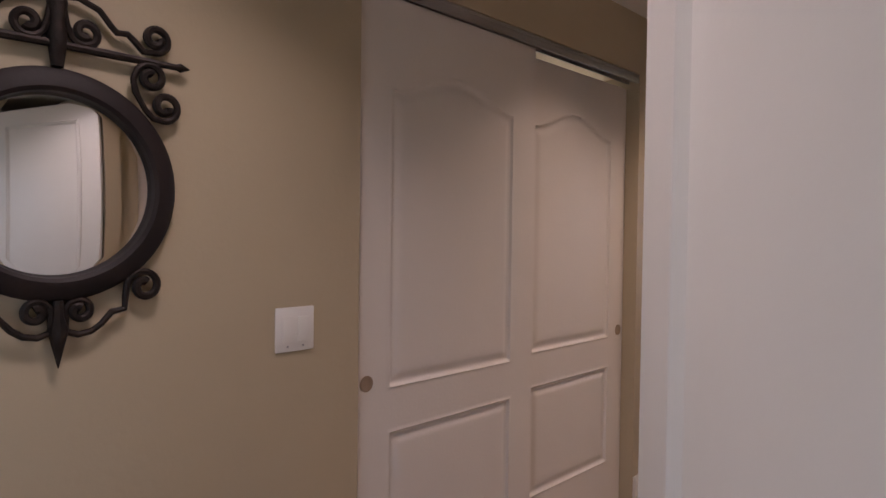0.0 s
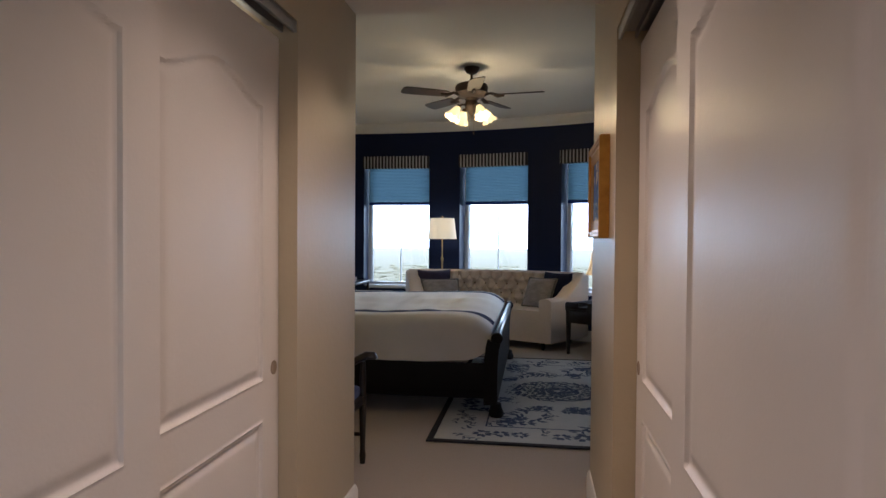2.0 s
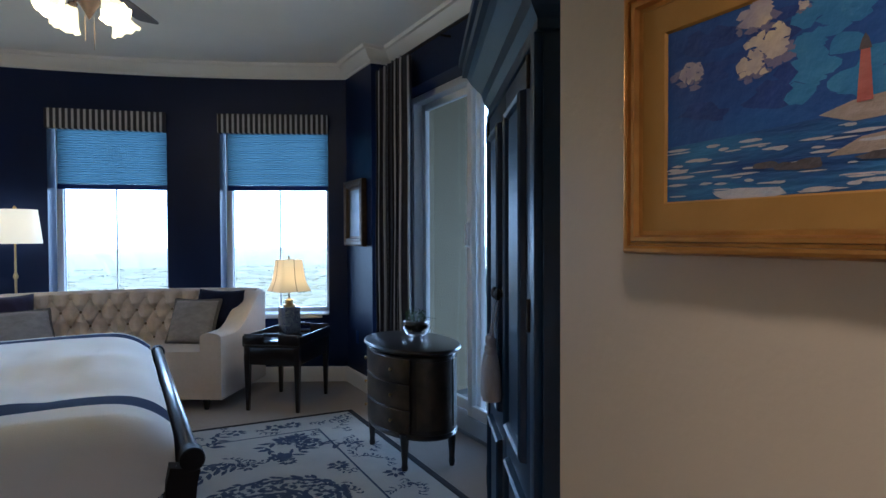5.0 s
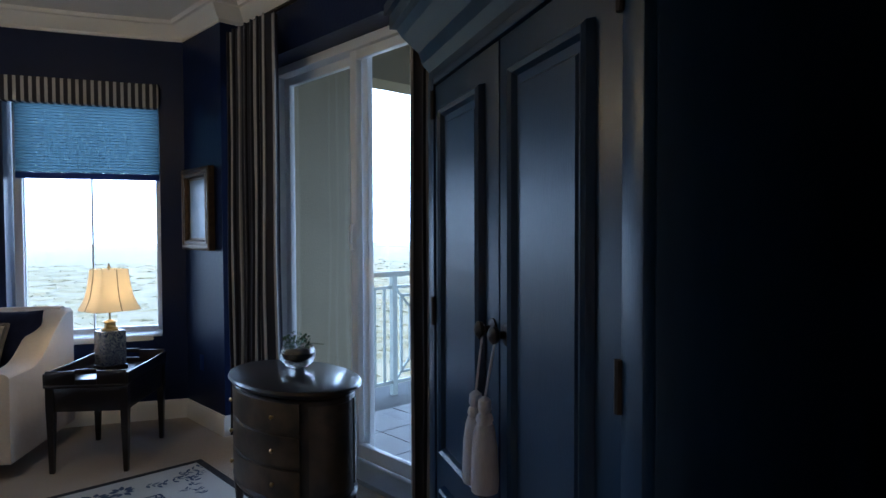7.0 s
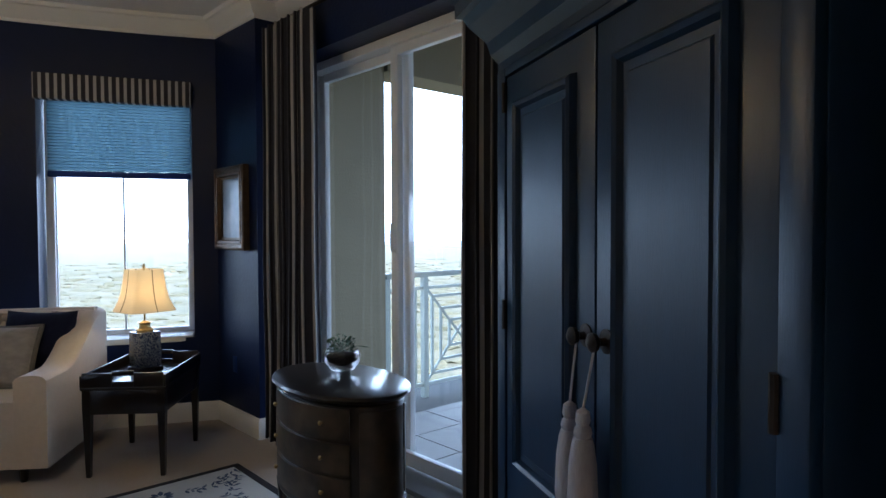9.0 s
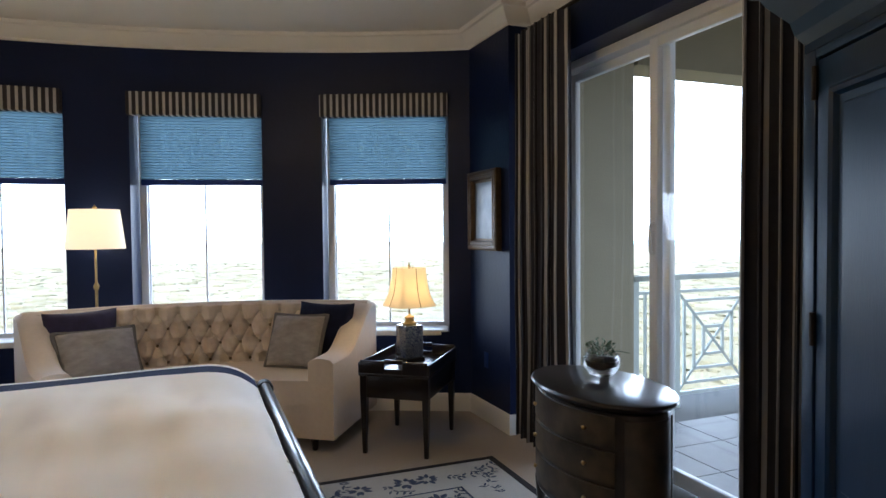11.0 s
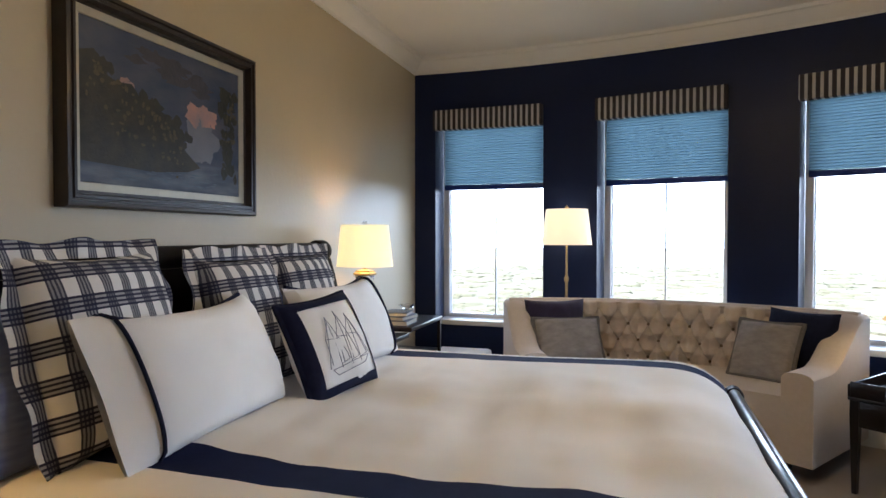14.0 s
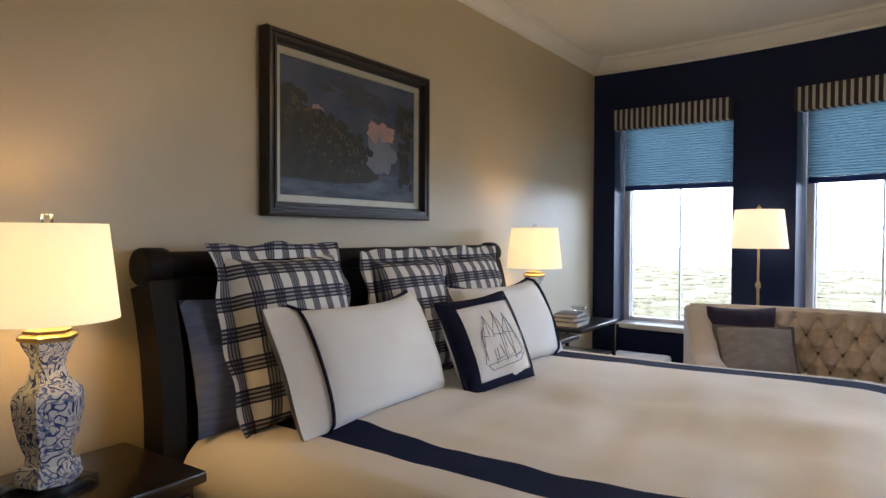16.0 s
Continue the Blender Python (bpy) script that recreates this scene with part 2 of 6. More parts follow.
SEA = mat("pale sea", (0.10, 0.22, 0.22), 0.6, second=(0.13, 0.26, 0.25), scale=0.02)
PAPER = mat("book paper", (0.40, 0.38, 0.34), 0.9, second=(0.45, 0.43, 0.38), scale=30)
COVER = mat("grey-blue book cover", (0.06, 0.075, 0.11), 0.5, second=(0.09, 0.10, 0.14), scale=10)
SKYGLOW = glow("bright hazy sky", (0.0, 0.0, 0.0), (0.74, 0.87, 1.02), 2.8)
CLEAR = bpy.data.materials.new("clear glass")
CLEAR.use_nodes = True
g = CLEAR.node_tree.nodes["Principled BSDF"]
g.inputs["Transmission Weight"].default_value, g.inputs["Roughness"].default_value, g.inputs["IOR"].default_value = 1.0, 0.0, 1.45
PANE = bpy.data.materials.new("window pane glass")
PANE.use_nodes = True
nt = PANE.node_tree
tr, gl, mx = (nt.nodes.new("ShaderNode" + k) for k in ("BsdfTransparent", "BsdfGlossy", "MixShader"))
gl.inputs["Roughness"].default_value, mx.inputs[0].default_value = 0.0, 0.05
nt.links.new(tr.outputs[0], mx.inputs[1])
nt.links.new(gl.outputs[0], mx.inputs[2])
nt.links.new(mx.outputs[0], nt.nodes["Material Output"].inputs[0])


# ---- building helpers ----
def link(name, bm, material, parent=None, smooth=False):
    me = bpy.data.meshes.new(name)
    bmesh.ops.recalc_face_normals(bm, faces=bm.faces)
    bm.to_mesh(me)
    bm.free()
    for m in material if isinstance(material, (list, tuple)) else [material]:
        me.materials.append(m)
    if smooth:
        me.polygons.foreach_set("use_smooth", [True] * len(me.polygons))
        me.set_sharp_from_angle(angle=radians(38))
    ob = new(name, me)
    if parent is not None:
        ob.parent = parent
    return ob


def part(name, bm, material, parent, label="", smooth=True):
    return tagged(link(name, bm, material, parent, smooth), label)


def thing(name, m, label, category, group="", kind=""):
    ob = new(name)
    ob.empty_display_size = 0.1
    ob.matrix_world = m
    return tagged(ob, label, category, group, kind)


def box(bm, x0, x1, y0, y1, z0, z1, bevel=0.0, seg=2, m=None):
    vs = [bm.verts.new((x, y, z)) for x in (x0, x1) for y in (y0, y1) for z in (z0, z1)]
    fs = [bm.faces.new([vs[i] for i in f]) for f in ((0, 1, 3, 2), (4, 6, 7, 5), (0, 4, 5, 1), (2, 3, 7, 6), (0, 2, 6, 4), (1, 5, 7, 3))]
    if bevel:
        out = bmesh.ops.bevel(bm, geom=list({e for f in fs for e in f.edges}), offset=bevel, segments=seg, profile=0.5, affect="EDGES")
        vs = list({v for f in out["faces"] for v in f.verts} | {v for v in vs if v.is_valid})
    if m is not None:
        bmesh.ops.transform(bm, matrix=m, verts=vs)
    return bm


def B(x0, x1, y0, y1, z0, z1, bevel=0.0, seg=2, m=None):
    return box(bmesh.new(), x0, x1, y0, y1, z0, z1, bevel, seg, m)


def structure(name, bm, material, label, category, smooth=False):
    return tagged(link(name, bm, material, None, smooth), label, category, kind="structure")


def prism(points, z0, z1):
    """A solid over a plan outline."""
    bm = bmesh.new()
    lo, hi = [bm.verts.new((x, y, z0)) for x, y in points], [bm.verts.new((x, y, z1)) for x, y in points]
    bm.faces.new(lo), bm.faces.new(hi)
    n = len(points)
    for i in range(n):
        bm.faces.new((lo[i], lo[(i + 1) % n], hi[(i + 1) % n], hi[i]))
    return bm


def lathe(bm, profile, seg=24, sx=1.0, sy=1.0, m=None, turn=0.0):
    """A turned solid from (radius, z) pairs, closed at both ends."""
    rings = []
    for r, z in profile:
        rings.append([bm.verts.new((sx * r * math.cos(turn + 2 * math.pi * i / seg), sy * r * math.sin(turn + 2 * math.pi * i / seg), z)) for i in range(seg)])
    for a, b in zip(rings, rings[1:]):
        for i in range(seg):
            bm.faces.new((a[i], a[(i + 1) % seg], b[(i + 1) % seg], b[i]))
    bm.faces.new(rings[0]), bm.faces.new(rings[-1])
    if m is not None:
        bmesh.ops.transform(bm, matrix=m, verts=[v for r in rings for v in r])
    return bm


def T(profile, seg=24, sx=1.0, sy=1.0, m=None, turn=0.0):
    return lathe(bmesh.new(), profile, seg, sx, sy, m, turn)


def tube(bm, pts, radii, seg=8, flat=1.0):
    """A round bar along points."""
    pts = [Vector(p) for p in pts]
    if not isinstance(radii, (list, tuple)):
        radii = [radii] * len(pts)
    up, rings = None, []
    for i, p in enumerate(pts):
        d = (pts[min(i + 1, len(pts) - 1)] - pts[max(i - 1, 0)]).normalized()
        if up is None:
            up = d.orthogonal().normalized()
        side = d.cross(up).normalized()
        up = side.cross(d).normalized()
        rings.append([bm.verts.new(p + radii[i] * (math.cos(a) * up + flat * math.sin(a) * side)) for a in (2 * math.pi * k / seg for k in range(seg))])
    for a, b in zip(rings, rings[1:]):
        for i in range(seg):
            bm.faces.new((a[i], a[(i + 1) % seg], b[(i + 1) % seg], b[i]))
    bm.faces.new(rings[0]), bm.faces.new(rings[-1])
    return bm


def sheet(bm, f, nu, nv):
    """A grid of faces over f(u, v) with u and v from 0 to 1."""
    g = [[bm.verts.new(f(i / nu, j / nv)) for j in range(nv + 1)] for i in range(nu + 1)]
    for i in range(nu):
        for j in range(nv):
            bm.faces.new((g[i][j], g[i + 1][j], g[i + 1][j + 1], g[i][j + 1]))
    return bm


def sweep(path, profile, closed=False):
    """A moulding: a profile of (inwards, z) along a plan path whose inner side is on the right."""
    bm = bmesh.new()
    n, rings = len(path), []
    for i, p in enumerate(path):
        p = Vector(p)
        d0 = (p - Vector(path[i - 1])).normalized() if i else None
        d1 = (Vector(path[i + 1]) - p).normalized() if i < n - 1 else None
        d0, d1 = d0 or d1, d1 or d0
        n0, n1 = Vector((d0.y, -d0.x)), Vector((d1.y, -d1.x))
        k = (n0 + n1) / max(0.3, 1 + n0.dot(n1))
        rings.append([bm.verts.new((p.x + k.x * a, p.y + k.y * a, z)) for a, z in profile])
    m = len(profile)
    for a, b in zip(rings, rings[1:]):
        for j in range(m):
            bm.faces.new((a[j], a[(j + 1) % m], b[(j + 1) % m], b[j]))
    bm.faces.new(rings[0]), bm.faces.new(rings[-1])
    return bm


def smooth01(x):
    x = min(1.0, max(0.0, x))
    return x * x * (3 - 2 * x)


def framed(name, w, h, fw, depth, material, m, label, category, liner=None, lw=0.0, lift=0.38):
    """A picture frame in its own plane: x to the right, z up, front towards -y. Returns it."""
    top = thing(name, m, label, category)
    low = max(0.4, lift)
    prof = [(0, 0), (0, -depth * 0.8), (fw * 0.10, -depth * 0.96), (fw * 0.22, -depth), (fw * 0.34, -depth * 0.96), (fw * 0.38, -depth * 0.84), (fw * 0.50, -depth * 0.84), (fw * 0.55, -depth * 0.95), (fw * 0.72, -depth * 0.95), (fw * 0.82, -depth * (low + 0.04)), (fw, -depth * (low + 0.02)), (fw, 0)]

    def ring(bm, w, h, prof, base=0.0):
        rings = []
        for sx, sz in ((-1, -1), (1, -1), (1, 1), (-1, 1)):
            rings.append([bm.verts.new((sx * (w / 2 - a), base + b, sz * (h / 2 - a))) for a, b in prof])
        k = len(prof)
        for i in range(4):
            for j in range(k - 1):
                bm.faces.new((rings[i][j], rings[(i + 1) % 4][j], rings[(i + 1) % 4][j + 1], rings[i][j + 1]))
        return bm
    part("frame", ring(bmesh.new(), w, h, prof), material, top)
    if liner is not None:
        part("liner", ring(bmesh.new(), w - 2 * fw, h - 2 * fw, [(0, 0), (0, -depth * lift), (lw * 0.92, -depth * (lift - 0.08)), (lw, -depth * (lift - 0.18)), (lw, 0)]), liner, top)
    return top


# ---- plan ----
CH, HALL = 2.92, 2.38                 # ceilings of the bedroom and of the hall
XL, XR, XS = -1.47, -0.33, 0.97       # hall walls, wall round the balcony door
XB = -3.24                            # headboard wall
YC, YR = 3.61, 3.98                   # ends of the hall's walls
BAY = (-2.90, 1.62, 7.90)             # bay: centre and radius
BAYEND = (0.775, 8.61)
STEP = (0.785, 7.98)                  # corner beside the balcony door
DY0, DY1, DZ = 6.15, 7.93, 2.52       # balcony door opening
CL0, CL1, CR0, CR1, CTOP = 1.18, 2.87, 1.23, 3.09, 2.10   # closet openings


def bay_at(a, r=0.0):
    return BAY[0] + (BAY[2] + r) * math.sin(a), BAY[1] + (BAY[2] + r) * math.cos(a)


def bay_angle(x):
    return math.asin((x - BAY[0]) / BAY[2])


structure("floor", B(-3.6, 1.26, -1.6, 9.9, -0.1, 0), CARPET, "beige cut-pile carpet over the hall and bedroom", "floor")
structure("ceiling_bedroom", B(-3.6, 1.40, 3.60, 9.9, CH, CH + 0.1), CEIL, "smooth off-white painted bedroom ceiling", "ceiling")
structure("ceiling_hall", B(-1.67, 1.4, -1.8, 3.61, HALL, CH + 0.1), CEIL, "lower off-white ceiling of the hall", "ceiling")
bm = B(XL - 0.2, XL, -1.6, CL0, 0, HALL)
box(bm, XL - 0.2, XL, CL1, YC, 0, HALL)
box(bm, XL - 0.2, XL, CL0, CL1, CTOP, HALL)
structure("wall_closet_west", B(XL - 0.9, XL - 0.7, 1.0, 3.0, 0, HALL), TAUPE, "taupe back wall of the first closet", "wall")
structure("wall_hall_west", bm, TAUPE, "taupe textured hall wall with a closet opening", "wall")
bm = B(XR, XR + 0.2, 1.05, CR0, 0, HALL)
box(bm, XR, XR + 0.2, CR1, YR, 0, HALL)
box(bm, XR, XR + 0.2, 3.615, YR, HALL, CH)
box(bm, XR, XR + 0.2, CR0, CR1, CTOP, HALL)
structure("wall_closet_east", B(XR + 0.7, XR + 0.9, 1.2, 3.1, 0, HALL), TAUPE, "taupe back wall of the second closet", "wall")
structure("wall_hall_east", bm, TAUPE, "taupe textured hall wall with a second closet", "wall")
structure("wall_foyer", B(-0.415, 1.4, 0.945, 1.05, 0, HALL), TAUPE, "pale taupe wall at the start of the hall", "wall")
bm = B(1.2, 1.4, -1.6, 0.935, 0, HALL)
# these pieces leave the added, unseen opening for the assumed daylight
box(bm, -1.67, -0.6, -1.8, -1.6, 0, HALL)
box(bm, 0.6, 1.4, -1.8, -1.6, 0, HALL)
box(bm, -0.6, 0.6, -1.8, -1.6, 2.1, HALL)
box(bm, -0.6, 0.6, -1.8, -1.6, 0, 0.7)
structure("wall_foyer_hinge", B(0.205, 1.2, 0.29, 0.41, 0, HALL), TAUPE, "taupe return wall that carries the foyer door", "wall")
structure("wall_foyer_back", bm, TAUPE, "taupe walls closing the foyer, with an added unseen opening", "wall")
structure("wall_headboard", B(XB - 0.2, XB, YC - 0.2, 9.9, 0, CH), TAUPE, "taupe textured wall behind the bed", "wall")
structure("wall_bedroom_south", B(XB, XL - 0.2, YC - 0.2, YC, 0, CH), TAUPE, "taupe wall beside the hall", "wall")
bm = B(XR + 0.2, XS + 0.3, YR - 0.2, YR, 0, CH)
box(bm, XS, XS + 0.3, YR, DY0, 0, CH)
box(bm, XS, XS + 0.3, DY0, DY1, DZ, CH)
box(bm, XS, XS + 0.3, DY1, STEP[1], 0, CH)
structure("wall_slider", bm, NAVY, "dark navy wall round the balcony door", "wall")
structure("wall_bay_side", prism([STEP, BAYEND, (BAYEND[0] + 0.35, BAYEND[1] + 0.1), (XS + 0.3, STEP[1] + 0.005), (STEP[0] + 0.03, STEP[1])], 0, CH), NAVY, "narrow navy wall between bay and balcony door", "wall")
WINS = [(-3.05, -2.095), (-1.655, -0.715), (-0.28, 0.625)]
REVEAL = 0.24                         # depth of the window reveals
SILL, HEAD = 0.62, 2.40


def bay_block(bm, a0, a1, r0, r1, z0, z1, n=6):
    rings = []
    for i in range(n + 1):
        a = a0 + (a1 - a0) * i / n
        p, q = bay_at(a, r0), bay_at(a, r1)
        rings.append([bm.verts.new((*p, z0)), bm.verts.new((*q, z0)), bm.verts.new((*q, z1)), bm.verts.new((*p, z1))])
    for s, t in zip(rings, rings[1:]):
        for k in range(4):
            bm.faces.new((s[k], s[(k + 1) % 4], t[(k + 1) % 4], t[k]))
    bm.faces.new(rings[0]), bm.faces.new(rings[-1])
    return bm


bm = bmesh.new()
edges = [bay_angle(XB)] + [bay_angle(x) for w in WINS for x in w] + [bay_angle(BAYEND[0] + 0.02)]
for i in range(7):
    if i % 2 == 0:
        bay_block(bm, edges[i], edges[i + 1], 0, 0.36, 0, CH)
    else:
        bay_block(bm, edges[i], edges[i + 1], 0, 0.36, 0, SILL)
        bay_block(bm, edges[i], edges[i + 1], 0, 0.36, HEAD, CH)
structure("wall_bay", bm, NAVY, "curved navy bay wall with three tall windows", "wall")

# crown and skirting
arc = [bay_at(bay_angle(XB) + (bay_angle(BAYEND[0]) - bay_angle(XB)) * i / 28) for i in range(29)]
room = [(XB, YC)] + arc + [STEP, (XS, STEP[1]), (XS, YR)]
crown = [(0.0, CH - 0.125), (0.012, CH - 0.125), (0.018, CH - 0.105), (0.04, CH - 0.09), (0.075, CH - 0.045), (0.085, CH - 0.03), (0.105, CH - 0.025), (0.115, CH - 0.001), (0.0, CH - 0.001)]
structure("trim_crown", sweep(room, crown), WHITE, "white crown moulding round the bedroom", "crown moulding", True)
skirt = [(0.0, 0.001), (0.016, 0.001), (0.016, 0.11), (0.012, 0.125), (0.006, 0.14), (0.0, 0.14)]
structure("baseboard_bay", sweep(arc + [STEP, (XS - 0.02, STEP[1])], skirt), WHITE, "white painted skirting under the bay", "baseboard", True)
structure("baseboard_headboard", sweep([(XB, YC), (XB, 9.50)], skirt), WHITE, "white painted skirting behind the bed", "baseboard", True)
structure("baseboard_hall", sweep([(XL, CL1 + 0.005), (XL, YC), (XL - 0.2, YC)], skirt), WHITE, "white painted skirting at the hall's end", "baseboard", True)
structure("baseboard_foyer", sweep([(XL, -1.6), (XL, CL0 - 0.005)], skirt), WHITE, "white painted skirting below the mirror", "baseboard", True)
structure("baseboard_east", sweep([(XR + 0.2, YR), (XR, YR), (XR, CR1 + 0.005)], skirt), WHITE, "white painted skirting below the seascape", "baseboard", True)
# white door folded back at the start of the hall
od = thing("door_foyer", pose(-0.435, 0.905, 0.012, 0, 0, -43), "white painted door with a moulded panel, half open", "door", kind="structure")
part("slab", B(0, 0.83, 0, 0.036, 0, 2.05, 0.003), WHITE, od)
bm = bmesh.new()
for x0, x1, z0, z1 in ((0.125, 0.705, 0.12, 1.93),):
    pr = [(0.0, 0.001), (0.004, -0.009), (0.010, -0.012), (0.015, -0.006), (0.020, -0.009), (0.026, -0.004), (0.034, 0.001)]
    rings = [[bm.verts.new(p) for p in ((x0 + o, y, z0 + o), (x1 - o, y, z0 + o), (x1 - o, y, z1 - o), (x0 + o, y, z1 - o))] for o, y in pr]
    for p, q in zip(rings, rings[1:]):
        for i in range(4):
            bm.faces.new((p[i], p[(i + 1) % 4], q[(i + 1) % 4], q[i]))
part("panel_moulding", bm, WHITE, od)

# bay windows
for i, (x0, x1) in enumerate(WINS):
    a0, a1 = bay_angle(x0), bay_angle(x1)
    am = (a0 + a1) / 2
    w = 2 * BAY[2] * math.sin((a1 - a0) / 2)
    cx, cy = bay_at(am, REVEAL)
    win = thing("window_%d" % (i + 1), pose(cx, cy, 0, 0, 0, -math.degrees(am)), "tall white-framed window with a thin middle bar", "window", "bay windows", "structure")
    f = 0.045
    bm = B(-w / 2 - 0.01, -w / 2 + f, 0, 0.07, SILL, HEAD, 0.004)
    box(bm, w / 2 - f, w / 2 + 0.01, 0, 0.07, SILL, HEAD, 0.004)
    box(bm, -w / 2 + f, w / 2 - f, 0, 0.07, SILL, SILL + f, 0.004)
    box(bm, -w / 2 + f, w / 2 - f, 0, 0.07, HEAD - f, HEAD, 0.004)
    box(bm, -w / 2 + f, -w / 2 + f + 0.008, 0.03, 0.06, SILL + f, HEAD - f, 0.002)
    box(bm, w / 2 - f - 0.008, w / 2 - f, 0.03, 0.06, SILL + f, HEAD - f, 0.002)
    part("window_frame", bm, VINYL, win, "white vinyl frame")
    part("glazing_bar", B(-0.006, 0.006, 0.02, 0.05, SILL + f, HEAD - f), VINYL, win)
    part("pane", B(-w / 2 + f, w / 2 - f, 0.03, 0.034, SILL + f, HEAD - f), PANE, win).visible_shadow = False
    part("window_sill", B(-w / 2 + 0.012, w / 2 - 0.012, -REVEAL - 0.012, -0.002, SILL - 0.03, SILL + 0.012, 0.006), WHITE, win, "white painted sill board")
    part("latch", B(w / 2 - 0.045, w / 2 - 0.02, -0.02, -0.001, 1.28, 1.36, 0.005), VINYL, win)
    # pleated shade and its valance
    sh = thing("cellular_shade", pose(cx, cy, 0, 0, 0, -math.degrees(am)), "half-lowered translucent blue pleated cellular shade", "window shade", "bay window shades")
    zt, zb, n = HEAD - 0.01, 1.83, 26
    ws = w / 2 - 0.02
    bm = bmesh.new()
    sheet(bm, lambda u, v, ws=ws: (-ws + 2 * ws * u, -0.055 + (0.014 if round(v * 2 * n) % 2 else -0.014), zb + (zt - zb) * v), 1, 2 * n)
    part("pleats", bm, BLIND, sh, smooth=False)
    part("bottom_rail", B(-ws, ws, -0.072, -0.04, zb - 0.045, zb, 0.006), BLINDBAR, sh, "navy bottom rail")
    va = thing("valance", pose(*bay_at(am, -0.002), 0, 0, 0, -math.degrees(am)), "flat valance box in navy and cream striped linen", "valance", "bay window valances")
    bm = B(-w / 2, w / 2, -0.085, -0.005, 2.29, 2.46, 0.006)
    part("cover", bm, VALANCE, va)

# balcony door
slid = thing("door_balcony", pose(1.19, 0, 0), "white sliding glass balcony door, slid shut", "sliding door", kind="structure")
bm = B(-0.06, 0.08, DY0, DY0 + 0.05, 0.03, DZ, 0.004)
box(bm, -0.06, 0.08, DY1 - 0.05, DY1, 0.03, DZ, 0.004)
box(bm, -0.06, 0.08, DY0 + 0.05, DY1 - 0.05, DZ - 0.055, DZ, 0.004)
part("door_frame", bm, VINYL, slid, "white vinyl outer frame")
part("threshold", B(-0.22, 0.08, DY0, DY1, 0.0, 0.03, 0.004), TILE, slid, "pale stone threshold")
for nm, y0, y1, dx in (("fixed_panel", 6.90, DY1 - 0.05, 0.015), ("sliding_panel", DY0 + 0.05, 7.00, -0.04)):
    bm = B(dx, dx + 0.04, y0, y0 + 0.065, 0.04, DZ - 0.06, 0.004)
    box(bm, dx, dx + 0.04, y1 - 0.065, y1, 0.04, DZ - 0.06, 0.004)
    box(bm, dx, dx + 0.04, y0 + 0.065, y1 - 0.065, 0.04, 0.12, 0.004)
    box(bm, dx, dx + 0.04, y0 + 0.065, y1 - 0.065, DZ - 0.115, DZ - 0.06, 0.004)
    p = part(nm, bm, VINYL, slid)
    part("pane", B(dx + 0.018, dx + 0.022, y0 + 0.065, y1 - 0.065, 0.12, DZ - 0.115), PANE, p).visible_shadow = False
    if nm == "sliding_panel":
        bm = bmesh.new()
        tube(bm, [(dx, 6.955, 1.27), (dx - 0.03, 6.955, 1.285), (dx - 0.034, 6.955, 1.36), (dx - 0.03, 6.955, 1.43), (dx, 6.955, 1.445)], 0.009)
        box(bm, dx - 0.006, dx, 6.935, 6.975, 1.24, 1.47, 0.003)
        part("door_handle", bm, VINYL, p, "white pull handle")

# balcony
JOINT = mat("grey tile joint", (0.15, 0.15, 0.145), 0.9, second=(0.18, 0.18, 0.17), scale=30, bump=0.2)
deck = structure("balcony_floor", B(1.27, 7.0, 3.0, 8.6, -0.3, -0.085), JOINT, "pale tiled balcony floor with grey joints", "balcony floor")
# unseen wall, added so that no sun falls on the balcony floor
structure("balcony_sun_block", B(1.30, 7.0, 2.8, 3.0, -0.3, 3.2), STUCCO, "unseen cream stucco wall added to keep sun off the balcony", "wall")
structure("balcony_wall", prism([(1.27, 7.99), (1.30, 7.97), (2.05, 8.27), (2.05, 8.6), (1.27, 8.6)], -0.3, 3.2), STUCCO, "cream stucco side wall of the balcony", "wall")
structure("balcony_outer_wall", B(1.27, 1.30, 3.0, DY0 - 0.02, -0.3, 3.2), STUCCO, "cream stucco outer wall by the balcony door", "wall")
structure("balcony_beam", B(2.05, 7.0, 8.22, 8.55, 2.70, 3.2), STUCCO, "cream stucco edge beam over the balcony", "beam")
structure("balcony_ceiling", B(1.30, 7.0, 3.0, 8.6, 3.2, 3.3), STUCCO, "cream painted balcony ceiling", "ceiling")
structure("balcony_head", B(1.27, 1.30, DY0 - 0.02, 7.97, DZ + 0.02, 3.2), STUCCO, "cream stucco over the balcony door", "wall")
rail = thing("balcony_railing", pose(0, 8.30, -0.085), "pale sage metal balcony railing with lattice panel", "railing")
part("top_rail", B(2.06, 7.0, -0.035, 0.035, 1.07, 1.115, 0.008), RAILPAINT, rail)
part("upper_bar", B(2.06, 7.0, -0.012, 0.012, 0.96, 0.985), RAILPAINT, rail)
part("lower_bar", B(2.06, 7.0, -0.012, 0.012, 0.10, 0.13), RAILPAINT, rail)
posts = [2.08, 2.50, 3.30, 3.75, 4.55, 5.0, 5.8]
for x in posts:
    part("post", B(x - 0.025, x + 0.025, -0.025, 0.025, 0, 1.07), RAILPAINT, rail)
for a, b in ((2.08, 2.50), (3.30, 3.75), (4.55, 5.0)):
    for k in range(1, 4):
        x = a + (b - a) * k / 4
        part("baluster", B(x - 0.01, x + 0.01, -0.01, 0.01, 0.13, 0.96), RAILPAINT, rail)
